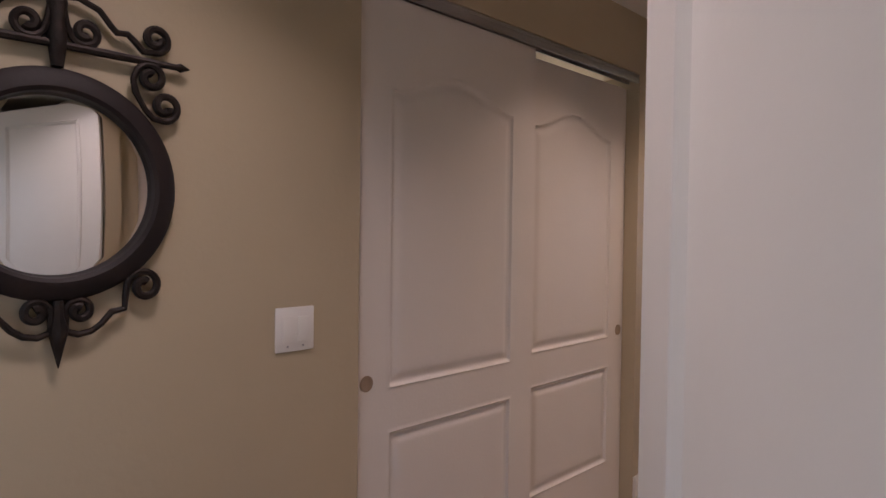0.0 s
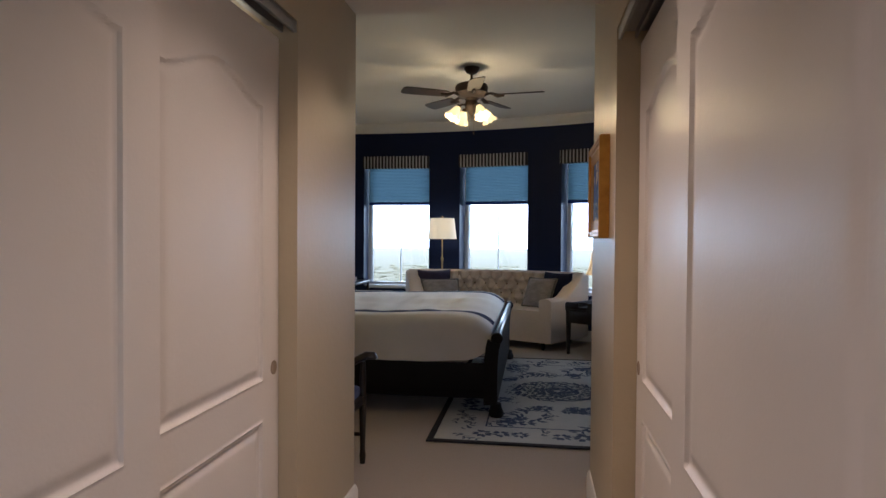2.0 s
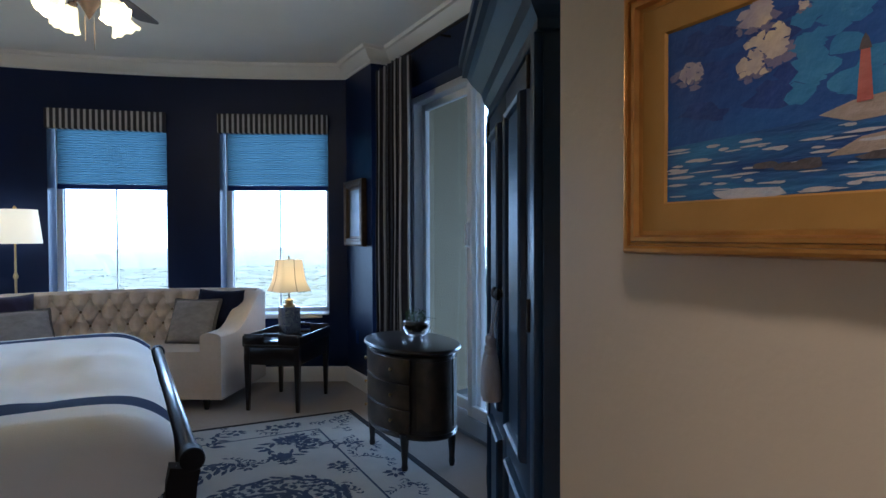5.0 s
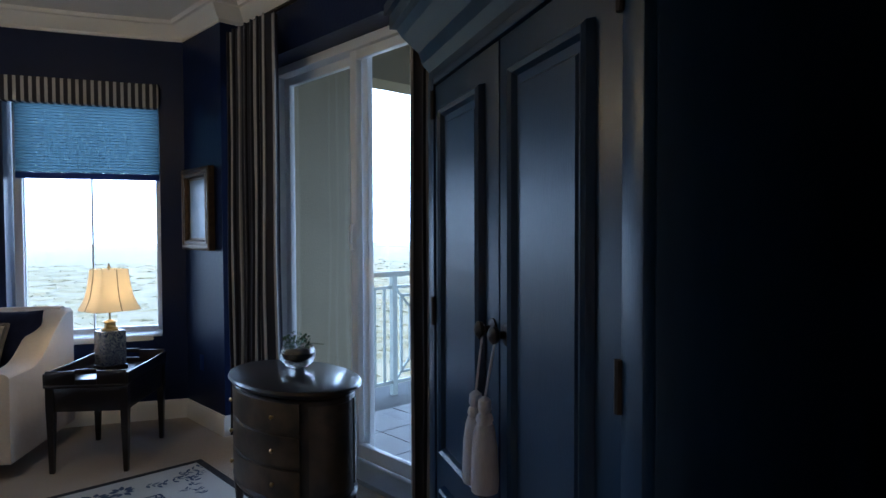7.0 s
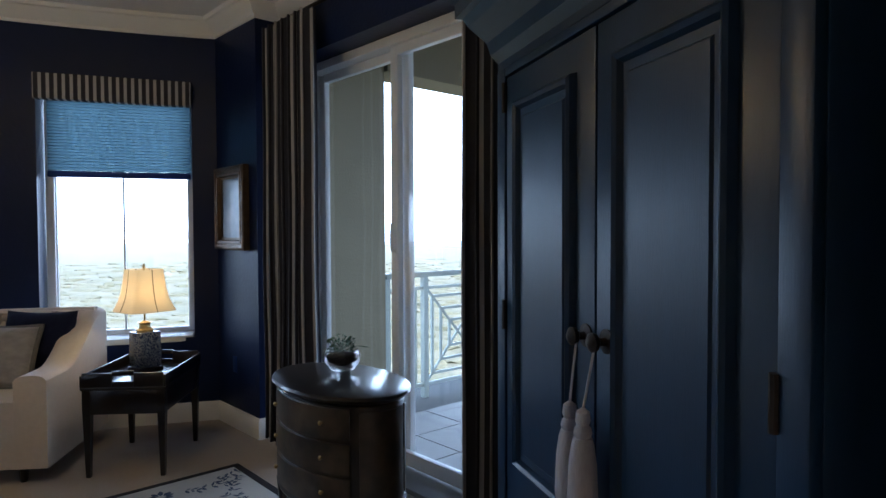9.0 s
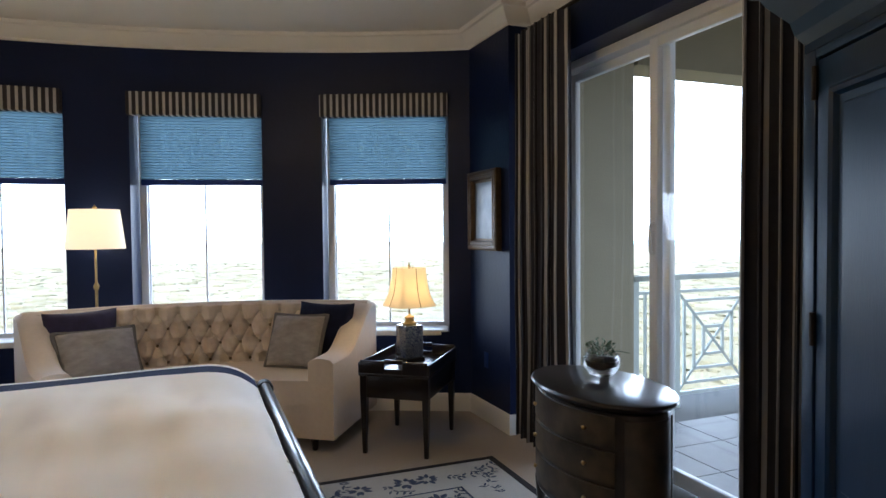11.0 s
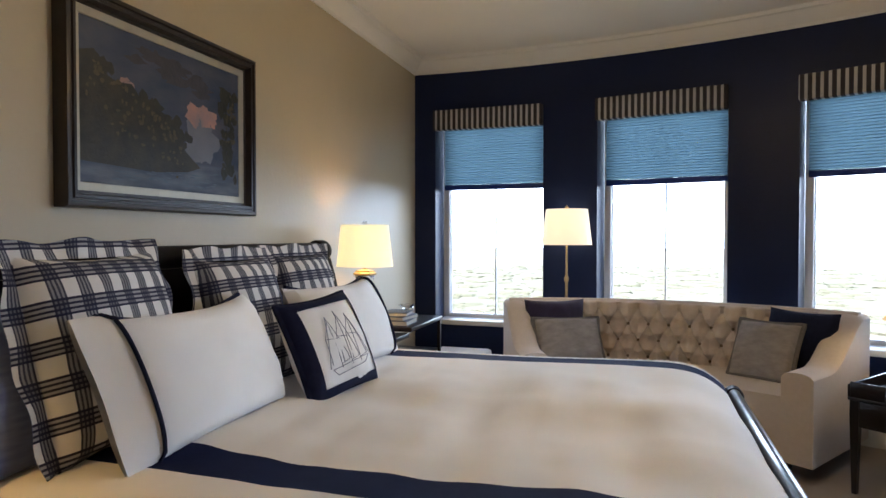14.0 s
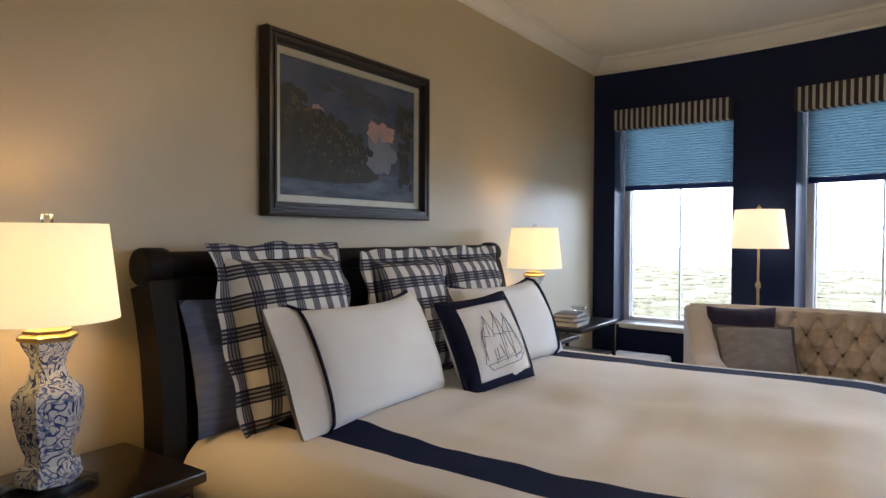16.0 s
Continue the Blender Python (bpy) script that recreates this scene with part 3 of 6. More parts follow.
for a, b in ((2.525, 3.275), (3.775, 4.525)):
    bm = bmesh.new()
    cx, cz = (a + b) / 2, 0.545
    for k in range(1, 4):
        hx, hz = (b - a) / 2 * k / 3.6, 0.415 * k / 3.6
        for s in (-1, 1):
            box(bm, cx - hx, cx + hx, -0.009, 0.009, cz + s * hz - 0.012, cz + s * hz + 0.012)
            box(bm, cx + s * hx - 0.012, cx + s * hx + 0.012, -0.009, 0.009, cz - hz, cz + hz)
    for s in (-1, 1):
        tube(bm, [(a, s * 0.004, cz - s * 0.415), (b, s * 0.004, cz + s * 0.415)], 0.013, 4)
    part("lattice", bm, RAILPAINT, rail)
slab = link("tile", B(-0.222, 0.222, -0.222, 0.222, 0, 0.007, 0.002, 1), TILE, deck).data
bpy.data.objects["tile"].location = (1.535, 3.24, -0.085)
for i in range(12):
    for j in range(11):
        if i + j:
            piece = new("tile", slab)
            piece.parent = deck
            piece.location = (1.535 + 0.45 * i, 3.24 + 0.45 * j, -0.085)

# outside
structure("ground", B(-960, 960, 9.95, 960, -16.2, -16), SCRUB, "pale hazy coastal scrub far below", "ground")
structure("ground_east", B(1.3, 960, -960, 9.94, -16.2, -16.0), SCRUB, "pale hazy coastal scrub far below", "ground")
structure("water", B(420, 940, 300, 900, -16.0, -15.8), SEA, "pale turquoise sea on the horizon", "sea")
bm = bmesh.new()
sheet(bm, lambda u, v: (950 * math.sin(radians(-80 + 220 * u)), 950 * math.cos(radians(-80 + 220 * u)), -17 + 420 * v), 60, 2)
structure("backdrop", bm, SKYGLOW, "bright hazy white sky beyond the windows", "sky")

# low bushes over the ground far below
BUSH = mat("sun-bleached bushes", (0.118, 0.122, 0.076), 0.95, second=(0.158, 0.155, 0.104), scale=0.12, amount=0.6)
rnd = random.Random(11)
verts, faces = [], []
for k in range(5200):
    r, a = 38 + 330 * rnd.random() ** 1.4, radians(rnd.uniform(-52, 105))
    x, y = r * math.sin(a), 9 + r * math.cos(a)
    if x < 6 and y < 20:
        continue
    n0, w, h = len(verts), rnd.uniform(0.7, 2.4) * (1 + r / 260), rnd.uniform(0.3, 0.9)
    for j in range(6):
        t = 2 * math.pi * j / 6 + rnd.uniform(-0.3, 0.3)
        q = w * rnd.uniform(0.7, 1.25)
        verts.append((x + q * math.cos(t), y + q * math.sin(t), -16.05))
    for j in range(6):
        t = 2 * math.pi * j / 6 + 0.4 + rnd.uniform(-0.3, 0.3)
        q = w * rnd.uniform(0.5, 0.85)
        verts.append((x + q * math.cos(t), y + q * math.sin(t), -16 + h * rnd.uniform(0.55, 0.9)))
    verts.append((x + rnd.uniform(-0.2, 0.2) * w, y + rnd.uniform(-0.2, 0.2) * w, -16 + h))
    for j in range(6):
        e = (j + 1) % 6
        faces += [(n0 + j, n0 + e, n0 + 6 + j), (n0 + e, n0 + 6 + e, n0 + 6 + j), (n0 + 6 + j, n0 + 6 + e, n0 + 12)]
me = bpy.data.meshes.new("scrub_bushes")
me.from_pydata(verts, [], faces)
me.materials.append(BUSH)
tagged(new("scrub_bushes", me), "sun-bleached low bushes scattered over the scrub land", "bushes", kind="stuff")


# ---- hall ----
def profile_depth(d):
    """Depth of a raised panel at d inside its outline."""
    if d <= 0:
        return 0.0
    pts = ((0.0, 0.0), (0.007, 0.003), (0.015, -0.009), (0.026, -0.0095), (0.048, -0.002), (0.06, -0.001), (9, -0.001))
    for (a, p), (b, q) in zip(pts, pts[1:]):
        if d <= b:
            return p + (q - p) * (d - a) / (b - a)
    return 0.0


def closet_door(x, y0, y1, z0, z1, facing, pull_y, label):
    """A sliding door slab with an arched upper and a square lower panel, facing +x or -x."""
    w, h = y1 - y0, z1 - z0
    top = thing("closet_door", pose(x, y0, z0), label, "closet door", "sliding closet doors")
    mx = 0.128

    def inside(u, v):
        s = (u - w / 2) / (w / 2 - mx)
        head = 1.775 - z0 + 0.08 * (0.5 + 0.5 * math.cos(math.pi * min(1, abs(s))))
        a = min(u - mx, w - mx - u)
        return max(min(a, v - (0.83 - z0), head - v), min(a, v - (0.23 - z0), 0.70 - z0 - v))
    us = [0, 0.05, 0.1] + [mx - 0.01 + 0.006 * i for i in range(13)]
    us += [us[-1] + (w - 2 * us[-1]) * i / 24 for i in range(1, 24)] + [w - u for u in reversed(us)]
    vs = [0.0, 0.08]
    for c in (0.23, 0.70, 0.83):
        vs += [c - z0 - 0.06 + 0.006 * i for i in range(21)]
    vs = sorted(set(round(v, 4) for v in vs + [0.3 + 0.04 * i for i in range(8)] + [0.9 + 0.05 * i for i in range(14)] + [1.68 - z0 + 0.006 * i for i in range(40)] + [h]))
    bm = bmesh.new()
    g = [[bm.verts.new((facing * profile_depth(inside(u, v)), u, v)) for v in vs] for u in us]
    for i in range(len(us) - 1):
        for j in range(len(vs) - 1):
            bm.faces.new((g[i][j], g[i + 1][j], g[i + 1][j + 1], g[i][j + 1]))
    back = -facing * 0.035
    box(bm, min(back, -facing * 0.012), max(back, -facing * 0.012), 0, w, 0, h)
    for (ua, va), (ub, vb) in (((0, 0), (w, 0)), ((w, 0), (w, h)), ((w, h), (0, h)), ((0, h), (0, 0))):
        bm.faces.new([bm.verts.new(p) for p in ((0, ua, va), (0, ub, vb), (-facing * 0.02, ub, vb), (-facing * 0.02, ua, va))])
    part("slab", bm, DOORWHITE, top)
    m = Matrix.Translation((0, pull_y - y0, 0.862 - z0)) @ pose(0, 0, 0, 0, 90 * facing, 0)
    part("finger_pull", T([(0.025, -0.001), (0.025, 0.002), (0.021, 0.0025), (0.018, 0.0012), (0.002, 0.001)], 24, m=m), PULL, top, "round bronze finger pull")
    return top


closet_door(XL - 0.022, CL0 + 0.004, 2.06, 0.015, 2.055, 1, 1.228, "white moulded sliding closet door with arched panel")
closet_door(XL - 0.070, 1.99, CL1 - 0.003, 0.015, 2.040, 1, 2.825, "white moulded sliding closet door with arched panel")
closet_door(XR + 0.084, 2.19, CR1 - 0.003, 0.015, 2.040, -1, 3.045, "white moulded sliding closet door facing the first closet")
closet_door(XR + 0.034, CR0 + 0.004, 2.25, 0.015, 2.055, -1, 1.29, "white moulded sliding closet door facing the first closet")
for x0, x1, y0, y1 in ((XL - 0.115, XL - 0.004, CL0, CL1), (XR + 0.004, XR + 0.130, CR0, CR1)):
    bm = B(x0, x1, y0, y1, CTOP - 0.012, CTOP - 0.002)
    near = x1 if x0 < -1 else x0
    s = -1 if x0 < -1 else 1
    box(bm, min(near, near + s * 0.012), max(near, near + s * 0.012), y0, y1, 2.038 + 0.02, CTOP - 0.012, 0.002)
    mid = (x0 + x1) / 2
    box(bm, mid - 0.004, mid + 0.004, y0, y1, 2.062, CTOP - 0.012)
    structure("closet_track", bm, STEEL, "brushed steel sliding door track", "door track", True)

plate = thing("light_switch", pose(XL, 0.96, 1.06), "white double rocker light switch on taupe wall", "light switch")
part("plate", B(0, 0.007, -0.06, 0.06, -0.06, 0.06, 0.004), WHITE, plate)
for y in (-0.024, 0.024):
    part("rocker", B(0.006, 0.011, y - 0.017, y + 0.017, -0.034, 0.034, 0.002), WHITE, plate)
    part("screw", T([(0.003, 0), (0.003, 0.001)], 8, m=pose(0.007, y, -0.046, 0, 90, 0)), STEEL, plate)

# round mirror in wrought iron
RINGWOOD = mat("matt espresso wood", (0.012, 0.008, 0.008), 0.6, second=(0.020, 0.013, 0.012), scale=9, bump=0.15, bump_scale=30, spec=0.3)
mir = thing("wall_mirror", pose(XL, 0.392, 1.412, 0, 0, 90), "round dark wood mirror with wrought iron scrolls", "mirror")
# local: x runs along the wall, -y out of it
bm = bmesh.new()
prof = [(0.188, -0.008), (0.190, -0.028), (0.198, -0.034), (0.228, -0.03), (0.238, -0.02), (0.238, -0.006)]
rings = [[bm.verts.new((r * math.cos(a), d, r * math.sin(a))) for r, d in prof] for a in (2 * math.pi * i / 72 for i in range(72))]
for i in range(72):
    for j in range(len(prof)):
        bm.faces.new((rings[i][j], rings[(i + 1) % 72][j], rings[(i + 1) % 72][(j + 1) % len(prof)], rings[i][(j + 1) % len(prof)]))
part("ring", bm, RINGWOOD, mir, "dark espresso wood ring")
part("mirror_glass", T([(0.193, 0.002), (0.193, 0.010), (0.172, 0.0145), (0.001, 0.0146)], 72, m=pose(0, 0, 0, 90)), MIRROR, mir, "bevelled mirror glass")


def curl(cx, cz, r, start, turns, d=-0.02, n=30):
    """Points of a spiral that winds into (cx, cz)."""
    out = []
    for i in range(n + 1):
        t = i / n
        a = start + turns * 2 * math.pi * t
        k = r * (1 - 0.72 * t)
        out.append((cx + k * math.cos(a), d, cz + k * math.sin(a)))
    return out


def scroll(pts, r=0.0075):
    part("scroll", tube(bmesh.new(), pts, [r * (0.9 + 0.5 * i / len(pts)) for i in range(len(pts))], 8), IRON, mir)


bm = bmesh.new()
tube(bm, [(-0.27, -0.02, 0.285), (-0.255, -0.02, 0.285), (-0.24, -0.02, 0.285), (-0.1, -0.02, 0.285), (0, -0.02, 0.286), (0.1, -0.02, 0.285), (0.24, -0.02, 0.285), (0.25, -0.02, 0.285), (0.272, -0.02, 0.285)], [0.002, 0.009, 0.007, 0.0095, 0.008, 0.0095, 0.007, 0.011, 0.001], 8)
part("crossbar", bm, IRON, mir)
part("post", T([(0.012, 0.24), (0.016, 0.27), (0.02, 0.30), (0.014, 0.33), (0.02, 0.37), (0.016, 0.40), (0.001, 0.44)], 10, m=pose(0, -0.02, 0)), IRON, mir)
part("finial", T([(0.001, -0.375), (0.012, -0.33), (0.021, -0.295), (0.012, -0.27), (0.011, -0.235)], 8, m=pose(0, -0.02, 0)), IRON, mir)
for s in (-1, 1):
    q = lambda pts: [(s * x, y, z) for x, y, z in pts]
    d = -0.02
    scroll(q([(0.012, d, 0.36), (0.017, d, 0.33)] + curl(0.052, 0.320, 0.031, math.pi, 1.35)))
    scroll(q([(0.012, d, 0.385), (0.04, d, 0.388), (0.079, d, 0.373), (0.102, d, 0.345), (0.113, d, 0.334), (0.135, d, 0.336), (0.148, d, 0.325), (0.168, d, 0.305)] + curl(0.194, 0.338, 0.031, -math.pi / 2, 1.3)))
    scroll(q([(0.167, d, 0.187), (0.150, d, 0.215), (0.147, d, 0.242)] + curl(0.184, 0.250, 0.033, math.pi * 0.95, -1.3)))
    scroll(q([(0.147, d, 0.235), (0.155, d, 0.208), (0.172, d, 0.178), (0.190, d, 0.160)] + curl(0.215, 0.190, 0.034, -math.pi * 0.62, 1.3)))
    scroll(q([(0.012, d, -0.305), (0.014, d, -0.272)] + curl(0.040, -0.259, 0.027, math.pi, -1.3)))
    scroll(q([(0.012, d, -0.30), (0.037, d, -0.309), (0.062, d, -0.304), (0.082, d, -0.290), (0.102, d, -0.266), (0.128, d, -0.261), (0.130, d, -0.235)] + curl(0.170, -0.214, 0.037, math.pi * 0.95, -1.3)))


def patch(bm, pts, y=-0.001):
    bm.faces.new([bm.verts.new((x, y, z)) for x, z in pts])


def blob(bm, x, z, rx, rz, y, rnd, n=14, rough=0.25):
    patch(bm, [(x + rx * (1 + rnd.uniform(-rough, rough)) * math.cos(2 * math.pi * i / n), z + rz * (1 + rnd.uniform(-rough, rough)) * math.sin(2 * math.pi * i / n)) for i in range(n)], y)


# seascape in a wide gold frame
GOLDMAT = mat("flat gilded liner", (0.36, 0.185, 0.025), 0.5, 0.45, second=(0.42, 0.22, 0.035), scale=12, bump=0.05)
PSKY = mat("oil sky blue", (0.011, 0.036, 0.17), 0.6, second=(0.022, 0.085, 0.25), scale=7, amount=0.3, bump=0.3, bump_scale=60)
PCLOUD = mat("oil cloud cream", (0.55, 0.45, 0.27), 0.5, second=(0.28, 0.24, 0.30), scale=16, amount=0.3, bump=0.4, bump_scale=60)
PSEA = mat("oil sea blue", (0.010, 0.04, 0.15), 0.6, second=(0.04, 0.15, 0.30), scale=14, amount=0.3, stretch=(0.4, 1, 2), bump=0.4, bump_scale=60)
PFOAM = mat("oil foam white", (0.36, 0.38, 0.40), 0.6, second=(0.48, 0.39, 0.32), scale=20, bump=0.4)
PSAND = mat("oil sand", (0.27, 0.20, 0.13), 0.5, second=(0.36, 0.30, 0.25), scale=16, bump=0.4)
PROCK = mat("oil rock", (0.05, 0.04, 0.04), 0.5, second=(0.10, 0.08, 0.07), scale=16, bump=0.4)
PRED = mat("oil lighthouse red", (0.30, 0.07, 0.05), 0.5, second=(0.38, 0.12, 0.08), scale=16, bump=0.3)
rnd = random.Random(4)
art = framed("seascape_painting", 0.505, 0.412, 0.036, 0.042, GOLD, pose(XR - 0.002, 3.512, 1.536, 0, 0, -90), "seascape oil painting with red lighthouse in gold frame", "painting", GOLDMAT, 0.044, 0.72)
w, h = 0.345, 0.265
part("canvas", B(-w / 2, w / 2, -0.014, -0.001, -h / 2, h / 2), PSKY, art)
bm = bmesh.new()
patch(bm, [(-w / 2, -h / 2), (w / 2, -h / 2), (w / 2, -0.032), (0.02, -0.040), (-w / 2, -0.045)], -0.0144)
part("painted_sea", bm, PSEA, art, smooth=False)
# loose brush strokes in the sky, then the clouds with their shaded undersides
PDEEP = mat("oil deep sky", (0.008, 0.022, 0.12), 0.6, second=(0.02, 0.05, 0.20), scale=20, bump=0.4, bump_scale=60)
PTURQ = mat("oil turquoise sky", (0.03, 0.13, 0.28), 0.6, second=(0.06, 0.20, 0.34), scale=20, bump=0.4, bump_scale=60)
PSHADE = mat("oil cloud shade", (0.12, 0.11, 0.20), 0.6, second=(0.20, 0.17, 0.22), scale=20, bump=0.4, bump_scale=60)
for name, material, x0, x1 in (("painted_deep_sky", PDEEP, -0.12, 0.02), ("painted_turquoise_sky", PTURQ, 0.03, 0.125)):
    bm = bmesh.new()
    for q in range(22):
        blob(bm, rnd.uniform(x0, x1), rnd.uniform(-0.022, 0.105), rnd.uniform(0.014, 0.036), rnd.uniform(0.006, 0.016), -0.01405 - 0.0003 * rnd.random(), rnd, 11, 0.4)
    part(name, bm, material, art, smooth=False)
for x, z, r in ((-0.13, 0.055, 0.020), (-0.02, 0.105, 0.026), (0.0, 0.06, 0.026), (-0.03, 0.042, 0.020), (0.04, 0.10, 0.007)):
    low, high = bmesh.new(), bmesh.new()
    for q in range(16):
        blob(low, x + rnd.gauss(0, 0.6) * r, z - 0.35 * r + rnd.gauss(0, 0.35) * r, r * rnd.uniform(0.2, 0.55), r * rnd.uniform(0.1, 0.25), -0.0145 - 0.0002 * rnd.random(), rnd, 9, 0.45)
    for q in range(26):
        blob(high, x + rnd.gauss(0, 0.40) * r, z + 0.2 * r + rnd.gauss(0, 0.32) * r, r * rnd.uniform(0.15, 0.5), r * rnd.uniform(0.12, 0.34), -0.0148 - 0.0003 * rnd.random(), rnd, 9, 0.45)
    part("painted_cloud_shade", low, PSHADE, art, smooth=False)
    part("painted_cloud", high, PCLOUD, art, smooth=False)
bm = bmesh.new()
patch(bm, [(0.06, -0.035), (0.10, -0.024), (w / 2, -0.018), (w / 2, -0.045), (0.1, -0.048)], -0.0148)
patch(bm, [(0.07, -0.085), (0.11, -0.066), (w / 2, -0.06), (w / 2, -0.085)], -0.0148)
part("painted_sand", bm, PSAND, art, smooth=False)
bm = bmesh.new()
for k in range(60):
    x, z = rnd.uniform(-0.17, 0.16), rnd.uniform(-0.125, -0.05)
    l = rnd.uniform(0.005, 0.026)
    blob(bm, min(max(x, -w / 2 + l), w / 2 - l), z, l, rnd.uniform(0.0008, 0.0024), -0.0150 - 0.0002 * rnd.random(), rnd, 10)
blob(bm, -0.03, -0.122, 0.06, 0.008, -0.0153, rnd)
part("painted_foam", bm, PFOAM, art, smooth=False)
bm = bmesh.new()
for k in range(9):
    blob(bm, rnd.uniform(-0.03, 0.16), -0.09 + rnd.uniform(-0.008, 0.008), rnd.uniform(0.012, 0.024), 0.005, -0.0156 - 0.0002 * rnd.random(), rnd, 10)
part("painted_rock", bm, PROCK, art, smooth=False)
bm = bmesh.new()
patch(bm, [(0.104, -0.028), (0.122, -0.027), (0.118, 0.03), (0.108, 0.03)], -0.0158)
part("painted_lighthouse", bm, PRED, art, smooth=False)
bm = bmesh.new()
patch(bm, [(0.106, 0.03), (0.12, 0.03), (0.117, 0.042), (0.113, 0.048), (0.109, 0.042)], -0.0158)
part("painted_lantern", bm, PROCK, art, smooth=False)
for ob in art.children:
    if ob.name.startswith(("painted", "canvas")):
        ob.location.y -= 0.009

# ---- bed ----
BEDY0, BEDY1 = 5.29, 7.59
bed = thing("sleigh_bed", pose(-2.0, 6.4, 0), "dark wood sleigh bed with rolled head and footboard", "bed")


def slab_profile(pts, thick, y0, y1):
    """A bent board: a line of (x, z) points with a thickness, from y0 to y1."""
    bm = bmesh.new()
    n, loop = len(pts), []
    off = []
    for i, (x, z) in enumerate(pts):
        a, b = Vector(pts[max(i - 1, 0)]), Vector(pts[min(i + 1, n - 1)])
        d = (b - a).normalized()
        off.append((x - d.y * thick, z + d.x * thick))
    loop = list(pts) + off[::-1]
    lo = [bm.verts.new((x, y0, z)) for x, z in loop]
    hi = [bm.verts.new((x, y1, z)) for x, z in loop]
    k = len(loop)
    for i in range(k):
        bm.faces.new((lo[i], lo[(i + 1) % k], hi[(i + 1) % k], hi[i]))
    for i in range(n - 1):
        for side in (lo, hi):
            bm.faces.new((side[i], side[i + 1], side[k - 2 - i], side[k - 1 - i]))
    return bm


Y0, Y1 = BEDY0 - 6.4, BEDY1 - 6.4
HX = -3.2 + 2.0
head = [(HX + 0.17, 0.10), (HX + 0.17, 0.5), (HX + 0.165, 0.8), (HX + 0.145, 1.0), (HX + 0.115, 1.14), (HX + 0.085, 1.24)]
part("headboard", slab_profile(head, 0.04, Y0 + 0.07, Y1 - 0.07), BEDWOOD, bed)
part("head_roll", T([(0.042, Y0 + 0.02), (0.046, Y0 + 0.04), (0.046, Y1 - 0.04), (0.042, Y1 - 0.02)], 20, m=pose(HX + 0.062, 0, 1.285, -90)), BEDWOOD, bed)
for y in (Y0, Y1 - 0.085):
    p = part("head_post", slab_profile([(x + 0.03, z) for x, z in head], 0.115, y, y + 0.085), BEDWOOD, bed)
    part("scroll_end", T([(0.060, 0), (0.064, 0.008), (0.064, 0.08), (0.060, 0.09)], 24, m=pose(HX + 0.062, y - 0.003, 1.282, -90)), BEDWOOD, p)
    part("foot", T([(0.05, 0), (0.06, 0.03), (0.05, 0.08), (0.04, 0.11)], 16, m=pose(HX + 0.14, y + 0.037, 0)), BEDWOOD, p)
FX = -0.90 + 2.0
foot = [(FX - 0.02, 0.10), (FX - 0.02, 0.34), (FX - 0.016, 0.44), (FX - 0.008, 0.52), (FX + 0.004, 0.575)]
part("footboard", slab_profile(foot, -0.035, Y0 + 0.07, Y1 - 0.07), BEDWOOD, bed)
part("foot_roll", T([(0.024, Y0 + 0.02), (0.028, Y0 + 0.03), (0.028, Y1 - 0.03), (0.024, Y1 - 0.02)], 20, m=pose(FX + 0.012, 0, 0.602, -90)), DARKWOOD, bed)
for y in (Y0, Y1 - 0.07):
    p = part("foot_post", slab_profile([(x - 0.062, z) for x, z in foot], -0.10, y, y + 0.07), BEDWOOD, bed)
    part("scroll_end", T([(0.036, -0.004), (0.042, 0.002), (0.042, 0.064), (0.036, 0.07)], 24, m=pose(FX + 0.014, y, 0.592, -90)), BEDWOOD, p)
    part("foot", T([(0.04, 0.0), (0.052, 0.02), (0.055, 0.05), (0.04, 0.08), (0.036, 0.11)], 16, m=pose(FX + 0.01, y + 0.035, 0)), BEDWOOD, p)
for y in (Y0 + 0.02, Y1 - 0.05):
    part("side_rail", B(HX + 0.16, FX - 0.04, y, y + 0.03, 0.14, 0.40, 0.005), BEDWOOD, bed)
part("mattress", B(HX + 0.18, FX - 0.12, Y0 + 0.10, Y1 - 0.12, 0.42, 0.66, 0.05, 3), WHITECLOTH, bed, "white mattress under the bedspread")

SPREAD = mat("cream bedspread cotton", (0.73, 0.70, 0.67), 0.9, second=(0.78, 0.75, 0.72), scale=3, bump=0.12, bump_scale=220, sheen=0.05)
BAND = mat("navy bedspread band", (0.005, 0.009, 0.042), 0.9, second=(0.008, 0.013, 0.055), scale=12, bump=0.12, bump_scale=220, spec=0.12)
SPY0, SPY1, SPZ = 5.33, 7.63, 0.725


